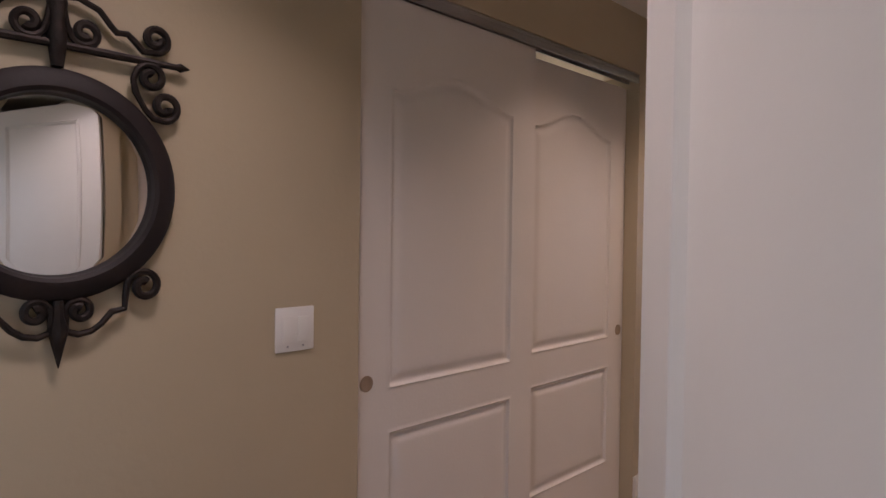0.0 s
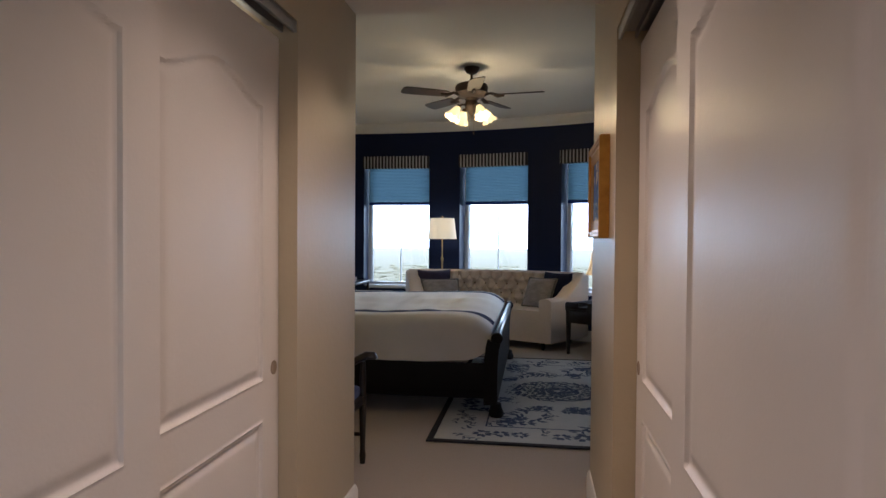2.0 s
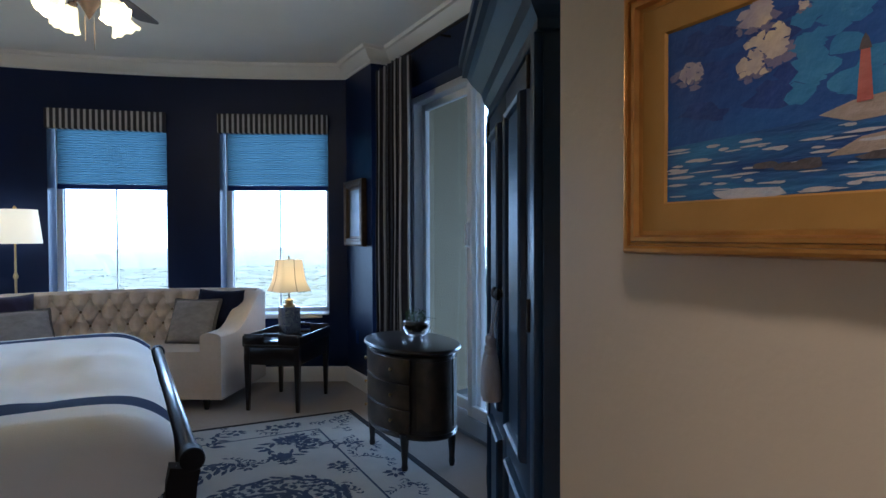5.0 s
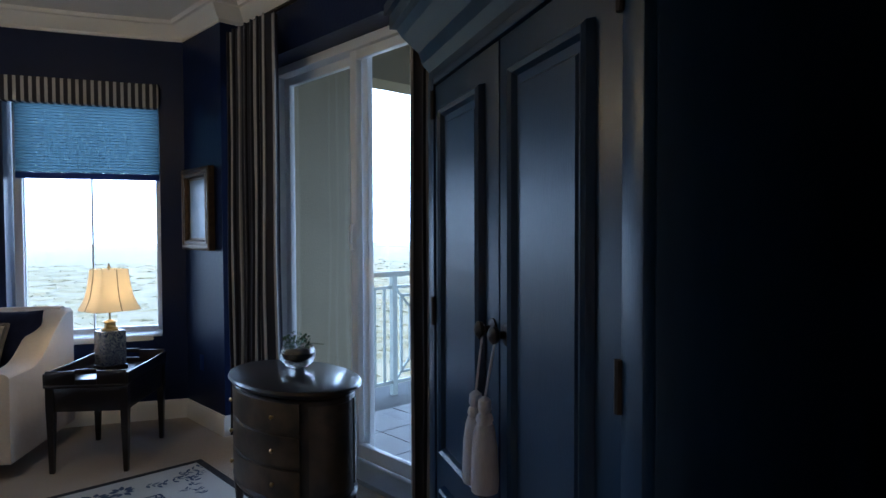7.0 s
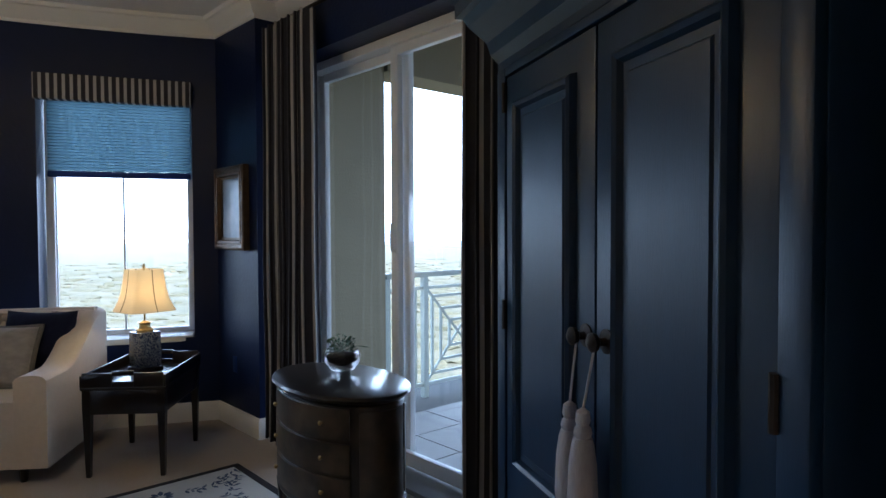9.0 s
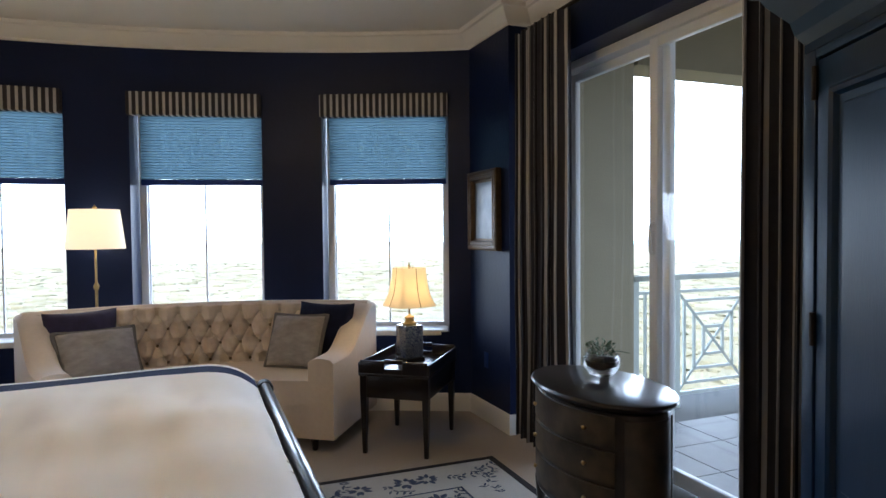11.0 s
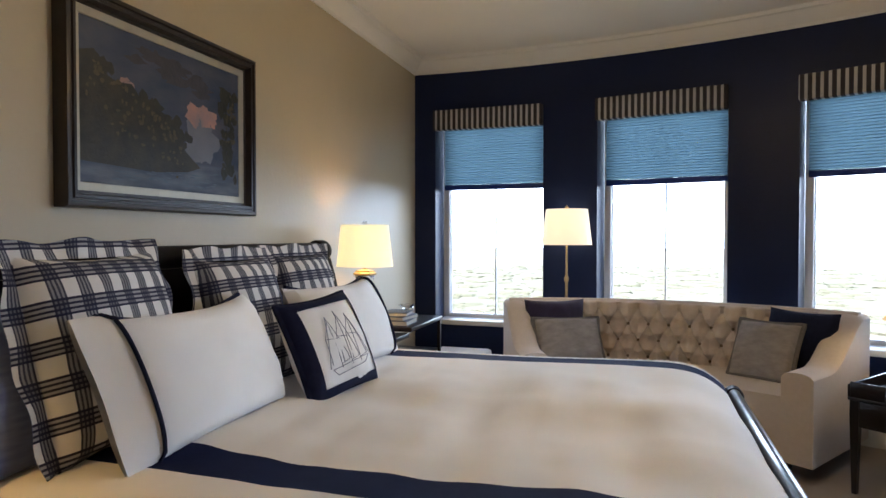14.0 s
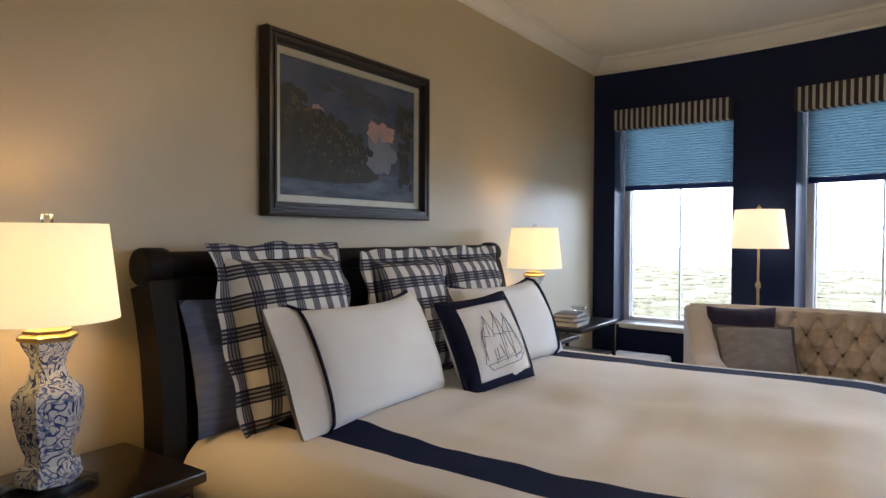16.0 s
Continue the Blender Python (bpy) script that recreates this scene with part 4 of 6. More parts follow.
def spread(u, v):
    """The bedspread: u from head to foot, v across from the near hem to the far hem."""
    x = -3.0 + 2.065 * u
    e = 0.0 if x < -1.24 else ((x + 1.24) / 0.305) ** 3
    k = min(1.0, max(0.0, (x + 1.16) / 0.225))
    hem = 0.285 + 0.13 * min(1.0, max(0.0, (x + 2.3) / 1.1)) + 0.16 * (1 - math.sqrt(1 - k * k))
    top = SPZ + 0.016 * smooth01((x + 2.0) / 0.8) - 0.10 * e + 0.010 * math.sin(3.1 * x + 1) * math.sin(4 * v * 3)
    lumps = 0.022 * noise.noise((x * 2.6, v * 5.0, 3.7)) + 0.018 * noise.noise((x * 1.3, v * 11.0, 1.2)) + 0.019 * noise.noise((x * 6.0, v * 8.0, 5.1)) + 0.0025 * noise.noise((x * 5.0, v * 30.0, 2.2)) + 0.002 * noise.noise((x * 15.0, v * 16.0, 8.3))
    rr = 0.15 if v < 0.5 else 0.06
    if v < 0.2:
        t = v / 0.2
        return (x, SPY0 + (0.012 * math.sin(9 * x) + 0.008 * math.sin(23 * x)) * (1 - t) + 0.01 * t, hem + (top - rr - hem) * t)
    if v > 0.8:
        t = (1 - v) / 0.2
        return (x, SPY1 - 0.012 * math.sin(8 * x) * (1 - t) - 0.01 * t, hem + (top - rr - hem) * t)
    s = (v - 0.2) / 0.6
    y = SPY0 + 0.01 + (SPY1 - SPY0 - 0.02) * s
    d = min(y - SPY0 - 0.01, SPY1 - 0.01 - y)
    drop = rr - math.sqrt(max(0.0, rr * rr - (rr - d) ** 2)) if d < rr else 0.0
    return (x, y, top - drop + lumps * smooth01((d - 0.10) / 0.55))


def strip(bm, v0, v1, n):
    sheet(bm, lambda u, w: spread(u, v0 + (v1 - v0) * w), 110, n)


def across(y):
    """The share across the spread at which its top crosses y."""
    return 0.2 + 0.6 * (y - SPY0 - 0.01) / (SPY1 - SPY0 - 0.02)


cover = thing("bedspread", pose(0, 0, 0), "cream bedspread with navy bands on the sleigh bed", "bedspread")
N0, N1, F0, F1 = across(5.615), across(5.79), across(7.38), across(7.53)
bm = bmesh.new()
strip(bm, 0.0, 0.2, 10)
strip(bm, 0.2, 0.241, 10)
strip(bm, 0.241, N0, 4)
strip(bm, N1, F0, 60)
strip(bm, F1, 0.8, 8)
strip(bm, 0.8, 1.0, 10)
# tucked foot end
sheet(bm, lambda u, w: (spread(1, 0.22 + 0.56 * u)[0] + 0.004 * w, spread(1, 0.22 + 0.56 * u)[1], spread(1, 0.22 + 0.56 * u)[2] - 0.16 * w), 60, 2)
bmesh.ops.remove_doubles(bm, verts=bm.verts, dist=0.0005)
part("spread", bm, SPREAD, cover)
for v0, v1 in ((N0, N1), (F0, F1)):
    bm = bmesh.new()
    strip(bm, v0, v1, 7)
    part("band", bm, BAND, cover, "navy cloth band")


def pillow(name, w, h, t, m, material, label, flange=0.0, cat="pillow", sag=0.0, seed=1, puff=0.42):
    """A stuffed cushion in its own y-z plane, its front towards +x, resting on z = 0."""
    top = thing(name, m, label, cat)

    def side(s):
        def f(u, v):
            a, b = 2 * u - 1, 2 * v - 1
            edge = max(0.0, (1 - abs(a) ** 2.4)) ** puff * max(0.0, (1 - abs(b) ** 2.4)) ** puff
            pinch = 1 - 0.06 * (1 - abs(b) ** 2) * abs(a) ** 6
            pz = 1 - 0.07 * (1 - abs(a) ** 2) * abs(b) ** 6
            n = (0.016 * noise.noise((a * 2 + seed, b * 2, s)) + 0.006 * noise.noise((a * 5 + seed, b * 5, s))) * edge
            return (s * (t / 2 * edge + n), a * w / 2 * pinch, h / 2 + b * h / 2 * pz - sag * (1 - a * a) * v * v)
        return f
    bm = bmesh.new()
    sheet(bm, side(1), 22, 22)
    sheet(bm, side(-1), 22, 22)
    bmesh.ops.remove_doubles(bm, verts=bm.verts, dist=0.0008)
    part("cover", bm, material, top)
    if flange:
        bm = bmesh.new()
        n = 40
        outer, inner = [], []
        for k in range(4 * n):
            q, r = divmod(k, n)
            a = -1 + 2 * r / n
            u, v = ((a, -1), (1, a), (-a, 1), (-1, -a))[q]
            wave = 0.010 * math.sin(k * 0.55 + seed) + 0.012 * math.sin(k * 0.23 + 2 * seed)
            reach = flange * (1 + 0.14 * math.sin(k * 0.37 + seed))
            inner.append(bm.verts.new((0.003, u * w / 2 * 0.95, h / 2 + v * h / 2 * 0.95)))
            outer.append(bm.verts.new((wave, u * (w / 2 + reach), max(0.0, h / 2 + v * (h / 2 + reach)))))
        for k in range(4 * n):
            bm.faces.new((inner[k], inner[(k + 1) % (4 * n)], outer[(k + 1) % (4 * n)], outer[k]))
        part("flange", bm, material, top)
    return top


def edge_tube(bm, w, h, r):
    n = 24
    pts = []
    for k in range(4 * n):
        q, s = divmod(k, n)
        a = -1 + 2 * s / n
        u, v = ((a, -1), (1, a), (-a, 1), (-1, -a))[q]
        pts.append((0, u * w / 2 * (1 - 0.06 * (1 - v * v)), h / 2 + v * h / 2 * (1 - 0.07 * (1 - u * u))))
    return tube(bm, pts + pts[:2], r, 6)


TOPZ = 0.715
pillow("sleeping_pillow", 0.72, 0.47, 0.17, pose(-2.95, 5.74, TOPZ, 0, -14, 0), BLUECLOTH, "periwinkle blue cotton pillow against the headboard")
pillow("sleeping_pillow", 0.72, 0.47, 0.17, pose(-2.95, 7.10, TOPZ, 0, -14, 0), BLUECLOTH, "periwinkle blue cotton pillow against the headboard")
pillow("plaid_euro_sham", 0.58, 0.62, 0.23, pose(-2.86, 5.80, TOPZ, 0, -15, 4), PLAID, "navy and white plaid square sham with ruffled flange", 0.045, seed=2)
pillow("plaid_euro_sham", 0.50, 0.58, 0.22, pose(-2.88, 6.53, TOPZ, 0, -14, -2), PLAID, "navy and white plaid square sham with ruffled flange", 0.045, seed=5)
pillow("plaid_euro_sham", 0.50, 0.58, 0.21, pose(-2.90, 7.10, TOPZ, 0, -13, -3), PLAID, "navy and white plaid square sham with ruffled flange", 0.045, seed=8)
for y, rz, sd in ((6.01, 3, 3), (7.08, -3, 4)):
    p = pillow("white_pillow_sham", 0.80, 0.46, 0.25, pose(-2.66, y, TOPZ, 0, -24, rz), WHITECLOTH, "white cotton pillow sham with navy piping", sag=0.02, seed=sd)
    s = -1 if y < 6.5 else 1
    bm = bmesh.new()
    skin = lambda v: max(0.0, 1 - abs(2 * v - 1) ** 2.4) ** 0.42
    for f in (-1, 1):
        sheet(bm, lambda u, v: (f * ((0.074 - 0.066 * u ** 0.8) * skin(v) + 0.002), s * (0.345 + 0.115 * u + 0.004 * math.sin(9 * v) * u), 0.465 * v), 8, 16)
    part("cuff", bm, WHITECLOTH, p)
    bm = bmesh.new()
    tube(bm, [(0.073 * skin(v) + 0.004, s * 0.352, 0.465 * v) for v in (i / 16 for i in range(17))], 0.007, 6)
    part("piping", bm, NAVYCLOTH, p, "navy piping")
    part("top_piping", tube(bmesh.new(), [(0.0, -0.37 + 0.74 * i / 16, 0.464 - 0.050 * (1 - (-1 + i / 8) ** 2)) for i in range(17)], 0.008, 6), NAVYCLOTH, p)
ship = pillow("ship_cushion", 0.44, 0.43, 0.18, pose(-2.50, 6.60, TOPZ - 0.008, 4, -24, -12), WHITECLOTH, "white cushion embroidered with a sailing ship, navy border", cat="cushion", seed=6)
bm = bmesh.new()


def cushion_skin(a, b, t, w, h, lift):
    edge = max(0.0, (1 - abs(a) ** 2.4)) ** 0.42 * max(0.0, (1 - abs(b) ** 2.4)) ** 0.42
    return (t / 2 * edge + lift, a * w / 2 * (1 - 0.06 * (1 - abs(b) ** 2) * abs(a) ** 6), h / 2 + b * h / 2 * (1 - 0.07 * (1 - abs(a) ** 2) * abs(b) ** 6))


for k in range(4):
    rot = ((lambda a, b: (a, b)), (lambda a, b: (b, a)), (lambda a, b: (a, -b)), (lambda a, b: (-b, a)))[k]
    sheet(bm, lambda u, v, rot=rot: cushion_skin(*rot((2 * u - 1) * (1 - 0.23 * v), -1 + 0.23 * v), 0.17, 0.442, 0.432, 0.009), 22, 5)
part("border", bm, NAVYCLOTH, ship, "navy cloth border")
part("edge", edge_tube(bmesh.new(), 0.44, 0.43, 0.013), NAVYCLOTH, ship)
THREAD = mat("grey-blue thread", (0.09, 0.10, 0.15), 0.9, second=(0.14, 0.15, 0.20), scale=60)
bm = bmesh.new()


def stitch(pts, r=0.0014):
    out = []
    for (a, b), (c, d) in zip(pts, pts[1:]):
        out += [(a + (c - a) * i / 5, b + (d - b) * i / 5) for i in range(5)]
    out.append(pts[-1])
    tube(bm, [cushion_skin(a, b, 0.17, 0.44, 0.43, 0.012) for a, b in out], r, 5)


stitch([(-0.55, -0.48), (-0.45, -0.6), (0.4, -0.55), (0.58, -0.42), (-0.55, -0.48)])
for a, top in ((-0.3, 0.52), (0.0, 0.6), (0.28, 0.5)):
    stitch([(a, -0.5), (a, top)])
    stitch([(a, top), (a + 0.26, -0.38), (a + 0.02, -0.42)])
    stitch([(a, top * 0.8), (a - 0.2, 0.1), (a - 0.22, -0.4)])
    stitch([(a - 0.2, 0.1), (a + 0.12, 0.05)])
stitch([(0.28, 0.5), (0.62, -0.4)])
stitch([(-0.3, 0.52), (-0.6, -0.45)])
part("embroidery", bm, THREAD, ship, "dark blue embroidered sailing ship")

# painting over the bed
SILVER = mat("silvered liner", (0.48, 0.44, 0.36), 0.35, 0.6, second=(0.56, 0.52, 0.42), scale=20)
LSKY = mat("oil dusk sky", (0.014, 0.032, 0.078), 0.5, second=(0.060, 0.068, 0.10), scale=5, amount=0.35, stretch=(1, 1, 2), bump=0.2, bump_scale=60)
LTREE = mat("oil dark trees", (0.004, 0.006, 0.007), 0.5, second=(0.026, 0.020, 0.011), scale=18, amount=0.4, bump=0.3, bump_scale=60)
LWATER = mat("oil river", (0.015, 0.035, 0.075), 0.6, second=(0.12, 0.14, 0.19), scale=7, amount=0.4, stretch=(0.6, 1, 3), bump=0.2)
LCLOUD = mat("oil rose cloud", (0.46, 0.22, 0.17), 0.65, second=(0.24, 0.18, 0.19), scale=9, amount=0.35, bump=0.3)
LPALE = mat("oil pale haze", (0.17, 0.18, 0.22), 0.6, second=(0.11, 0.12, 0.16), scale=6, bump=0.3)
rnd = random.Random(9)
land = framed("river_painting", 1.115, 0.78, 0.062, 0.06, FRAMEWOOD, pose(XB + 0.002, 6.42, 1.86, 0, 0, 90), "river landscape oil painting in dark wood frame", "painting", SILVER, 0.032)
w, h = 0.93, 0.595
part("canvas", B(-w / 2, w / 2, -0.014, -0.001, -h / 2, h / 2), LSKY, land)
bm = bmesh.new()
patch(bm, [(-w / 2, -h / 2), (w / 2, -h / 2), (w / 2, -0.17), (0.2, -0.165), (-w / 2, -0.18)], -0.0144)
part("painted_river", bm, LWATER, land, smooth=False)
bm = bmesh.new()
for x, z, r in ((0.17, -0.02, 0.09), (0.2, -0.1, 0.08), (0.13, -0.12, 0.06), (0.26, -0.06, 0.06)):
    blob(bm, x, z, r, r * 0.8, -0.0146 - 0.0003 * rnd.random(), rnd)
part("painted_haze", bm, LPALE, land, smooth=False)
for x, z, r in ((0.17, 0.045, 0.06), (0.22, 0.05, 0.06), (0.14, 0.03, 0.045), (0.25, 0.035, 0.05), (-0.26, 0.10, 0.028), (-0.23, 0.09, 0.025)):
    bm = bmesh.new()
    for q in range(7):
        blob(bm, x + rnd.uniform(-0.7, 0.7) * r, z + rnd.uniform(-0.5, 0.5) * r, r * rnd.uniform(0.3, 0.7), r * rnd.uniform(0.25, 0.5), -0.0150 - 0.0003 * rnd.random(), rnd, 10, 0.4)
    part("painted_cloud", bm, LCLOUD, land, smooth=False)
bm = bmesh.new()
patch(bm, [(-w / 2, -0.22), (-w / 2, 0.17), (-0.40, 0.19), (-0.36, 0.15), (-0.33, 0.09), (-0.22, 0.10), (-0.17, 0.05), (-0.05, 0.02), (0.03, -0.01), (0.07, -0.06), (0.08, -0.12), (0.14, -0.16), (0.18, -0.185), (0.1, -0.21), (-0.1, -0.23)], -0.0154)
for k in range(60):
    t = rnd.random()
    x = -w / 2 + 0.04 + 0.52 * t
    blob(bm, x, 0.16 - 0.22 * t + rnd.uniform(-0.06, 0.03), rnd.uniform(0.012, 0.035), rnd.uniform(0.012, 0.03), -0.0156 - 0.0004 * rnd.random(), rnd, 10, 0.4)
for k in range(46):
    z = rnd.uniform(-0.22, 0.2)
    x = 0.40 - 0.10 * max(0, (z + 0.1)) * rnd.random() + rnd.uniform(-0.06, 0.04)
    blob(bm, min(x, w / 2 - 0.03), z, rnd.uniform(0.012, 0.03), rnd.uniform(0.012, 0.035), -0.0156 - 0.0004 * rnd.random(), rnd, 10, 0.4)
part("painted_wood", bm, LTREE, land, smooth=False)
LSMOKE = mat("oil dark cloud", (0.022, 0.020, 0.032), 0.5, second=(0.045, 0.042, 0.055), scale=14, bump=0.3, bump_scale=60)
LOLIVE = mat("oil olive leaves", (0.035, 0.030, 0.012), 0.5, second=(0.085, 0.062, 0.026), scale=40, bump=0.3, bump_scale=60)
LRIPPLE = mat("oil water ripple", (0.035, 0.075, 0.13), 0.5, second=(0.11, 0.14, 0.19), scale=30, bump=0.3, bump_scale=60)
bm = bmesh.new()
for k in range(26):
    t = rnd.random()
    blob(bm, -0.20 + 0.42 * t, 0.225 - 0.05 * t + rnd.uniform(-0.035, 0.035), rnd.uniform(0.03, 0.07), rnd.uniform(0.010, 0.024), -0.0147 - 0.0004 * rnd.random(), rnd, 11, 0.4)
part("painted_dark_cloud", bm, LSMOKE, land, smooth=False)
bm = bmesh.new()
for k in range(90):
    t = rnd.random()
    x = -w / 2 + 0.03 + 0.50 * t
    blob(bm, x, 0.165 - 0.23 * t - 0.20 * rnd.random() ** 2, rnd.uniform(0.004, 0.013), rnd.uniform(0.004, 0.012), -0.0161 - 0.0003 * rnd.random(), rnd, 7, 0.45)
for k in range(24):
    blob(bm, 0.40 + rnd.uniform(-0.05, 0.04), rnd.uniform(-0.05, 0.19), rnd.uniform(0.005, 0.012), rnd.uniform(0.005, 0.012), -0.0161 - 0.0003 * rnd.random(), rnd, 7, 0.45)
part("painted_leaves", bm, LOLIVE, land, smooth=False)
bm = bmesh.new()
for k in range(60):
    t = rnd.random()
    blob(bm, -0.32 + 0.62 * t, -0.275 + 0.075 * rnd.random() * (0.4 + 0.6 * t), rnd.uniform(0.012, 0.035), rnd.uniform(0.0012, 0.003), -0.0163 - 0.0003 * rnd.random(), rnd, 9, 0.3)
part("painted_ripples", bm, LRIPPLE, land, smooth=False)

# bedside tables and lamps
ns = thing("nightstand", pose(-2.99, 4.93, 0), "dark wood nightstand beside the bed", "nightstand")
part("tabletop", B(-0.225, 0.235, -0.34, 0.35, 0.655, 0.69, 0.008), DARKWOOD, ns)
part("body", B(-0.22, 0.21, -0.31, 0.32, 0.10, 0.655, 0.004), DARKWOOD, ns)
for z in (0.40, 0.14):
    p = part("drawer", B(0.21, 0.226, -0.29, 0.30, z, z + 0.235, 0.004), DARKWOOD, ns)
    part("knob", T([(0.008, 0), (0.016, 0.015), (0.014, 0.024), (0.001, 0.026)], 14, m=pose(0.226, 0, z + 0.12, 0, 90)), BRASS, p)
for x in (-0.19, 0.18):
    for y in (-0.28, 0.29):
        part("foot", B(x - 0.025, x + 0.025, y - 0.025, y + 0.025, 0, 0.10, 0.004), DARKWOOD, ns)


def drum(r0, r1, z0, z1, seg=48, thick=0.003):
    """An open lamp shade."""
    bm = bmesh.new()
    rings = [[bm.verts.new((r * math.cos(2 * math.pi * i / seg), r * math.sin(2 * math.pi * i / seg), z)) for i in range(seg)] for r, z in ((r0, z0), (r1, z1), (r1 - thick, z1), (r0 - thick, z0))]
    for a in range(4):
        for i in range(seg):
            bm.faces.new((rings[a][i], rings[a][(i + 1) % seg], rings[(a + 1) % 4][(i + 1) % seg], rings[(a + 1) % 4][i]))
    return bm


def porcelain_lamp(x, y, z, label):
    top = thing("table_lamp", pose(x, y, z, 0, 0, 18), label, "table lamp", "bedside lamps")
    part("base", B(-0.085, 0.085, -0.085, 0.085, 0, 0.028, 0.004), CLEAR, top, "clear acrylic base")
    part("plinth", T([(0.078, 0.028), (0.082, 0.04), (0.074, 0.075), (0.07, 0.08)], 6, m=pose(0, 0, 0)), PORCELAIN, top)
    vase = [(0.062, 0.08), (0.056, 0.10), (0.074, 0.15), (0.086, 0.215), (0.088, 0.255), (0.082, 0.275), (0.052, 0.305), (0.042, 0.335), (0.044, 0.365), (0.062, 0.40), (0.065, 0.412)]
    part("vase", T(vase, 6), PORCELAIN, top, "blue and white hexagonal porcelain vase")
    part("collar", T([(0.066, 0.412), (0.074, 0.418), (0.074, 0.426), (0.060, 0.434), (0.060, 0.442), (0.03, 0.448), (0.012, 0.452)], 6), BRASS, top)
    part("stem", T([(0.008, 0.43), (0.008, 0.72)], 10), BRASS, top)
    part("shade", drum(0.178, 0.150, 0.468, 0.73), SHADE, top, "warm lit cream drum shade")
    part("finial", B(-0.012, 0.012, -0.012, 0.012, 0.73, 0.757, 0.004), CLEAR, top)
    part("bulb", T([(0.012, 0.50), (0.02, 0.52), (0.032, 0.56), (0.02, 0.60), (0.002, 0.61)], 14), BULB, top).visible_shadow = False
    return top


porcelain_lamp(-2.985, 4.945, 0.69, "blue and white porcelain lamp, lit, on the nightstand")
porcelain_lamp(-2.985, 7.86, 0.75 - 0.04, "blue and white porcelain lamp, lit, on the tiered table")

tt = thing("tiered_side_table", pose(-3.0, 8.22, 0), "black metal tiered side table with glossy shelves", "side table")
for z, x1, y0, y1 in ((0.735, 0.205, -0.02, 0.68), (0.705, 0.20, -0.62, -0.05), (0.50, 0.18, -0.60, 0.64), (0.2, 0.18, -0.60, 0.64)):
    part("shelf", B(-0.21, x1, y0, y1, z - 0.015, z + (0.015 if z > 0.7 else 0.005), 0.003), DARKWOOD, tt)
for x in (-0.2, 0.185):
    for y in (-0.60, 0.66):
        part("leg", B(x - 0.012, x + 0.012, y - 0.012, y + 0.012, 0, 0.72 if y > 0 else 0.69), IRON, tt)
for k, (w, d, t, rz) in enumerate(((0.20, 0.26, 0.034, 4), (0.19, 0.25, 0.028, -6), (0.17, 0.23, 0.026, 9))):
    z = 0.752 + (0, 0.0345, 0.063)[k]
    bk = thing("book", pose(-2.95, 8.36, z, 0, 0, rz), "hardback book with grey-blue cover in a stack", "book", "stack of books")
    bm = B(-w / 2, w / 2, -d / 2, d / 2, 0, 0.004, 0.001)
    box(bm, -w / 2, w / 2, -d / 2, d / 2, t - 0.004, t, 0.001)
    box(bm, -w / 2, -w / 2 + 0.004, -d / 2, d / 2, 0.004, t - 0.004)
    part("cover", bm, COVER, bk)
    part("page_block", B(-w / 2 + 0.004, w / 2 - 0.006, -d / 2 + 0.005, d / 2 - 0.005, 0.004, t - 0.004), PAPER, bk)
tagged(link("glass_dish", T([(0.03, 0), (0.045, 0.01), (0.06, 0.035), (0.056, 0.035), (0.04, 0.012), (0.001, 0.01)], 24, m=pose(-2.93, 8.47, 0.842)), CLEAR, None, True), "small clear glass dish on the books", "dish")
ot = thing("footstool", pose(-2.68, 9.02, 0), "low footstool with a white cushion top", "footstool")
part("cushion", B(-0.22, 0.22, -0.17, 0.17, 0.36, 0.46, 0.03, 3), WHITECLOTH, ot)
part("base", B(-0.20, 0.20, -0.15, 0.15, 0.30, 0.36, 0.004), DARKWOOD, ot)
for x in (-0.17, 0.17):
    for y in (-0.12, 0.12):
        part("leg", T([(0.014, 0), (0.02, 0.3)], 8, m=pose(x, y, 0)), DARKWOOD, ot)

# open armchair by the hall's end
ch = thing("armchair", pose(-1.88, 4.0, 0), "dark wood open armchair with a blue seat", "armchair")
part("seat", B(-0.24, 0.27, -0.24, 0.24, 0.40, 0.47, 0.025, 3), BLUECLOTH, ch, "dusty blue upholstered seat")
part("seat_frame", B(-0.25, 0.28, -0.26, 0.26, 0.35, 0.40, 0.006), DARKWOOD, ch)
for y in (-0.27, 0.27):
    part("front_leg", T([(0.016, 0), (0.02, 0.05), (0.015, 0.08), (0.022, 0.33), (0.026, 0.38), (0.018, 0.42), (0.021, 0.5), (0.015, 0.6)], 12, m=pose(0.27, y, 0)), DARKWOOD, ch)
    part("back_leg", tube(bmesh.new(), [(-0.29, y, 0.0), (-0.25, y, 0.35), (-0.26, y, 0.6), (-0.33, y, 0.98)], [0.018, 0.022, 0.02, 0.016], 8), DARKWOOD, ch)
    part("arm", tube(bmesh.new(), [(-0.27, y, 0.66), (-0.1, y, 0.62), (0.1, y, 0.585), (0.22, y, 0.60), (0.29, y, 0.635), (0.335, y, 0.635), (0.35, y, 0.615)], [0.018, 0.02, 0.022, 0.026, 0.028, 0.026, 0.016], 10, 0.6), DARKWOOD, ch)
    part("stretcher", tube(bmesh.new(), [(-0.27, y, 0.17), (0.27, y, 0.17)], 0.012, 8), DARKWOOD, ch)
part("cross_stretcher", tube(bmesh.new(), [(0.0, -0.27, 0.17), (0.0, 0.27, 0.17)], 0.012, 8), DARKWOOD, ch)
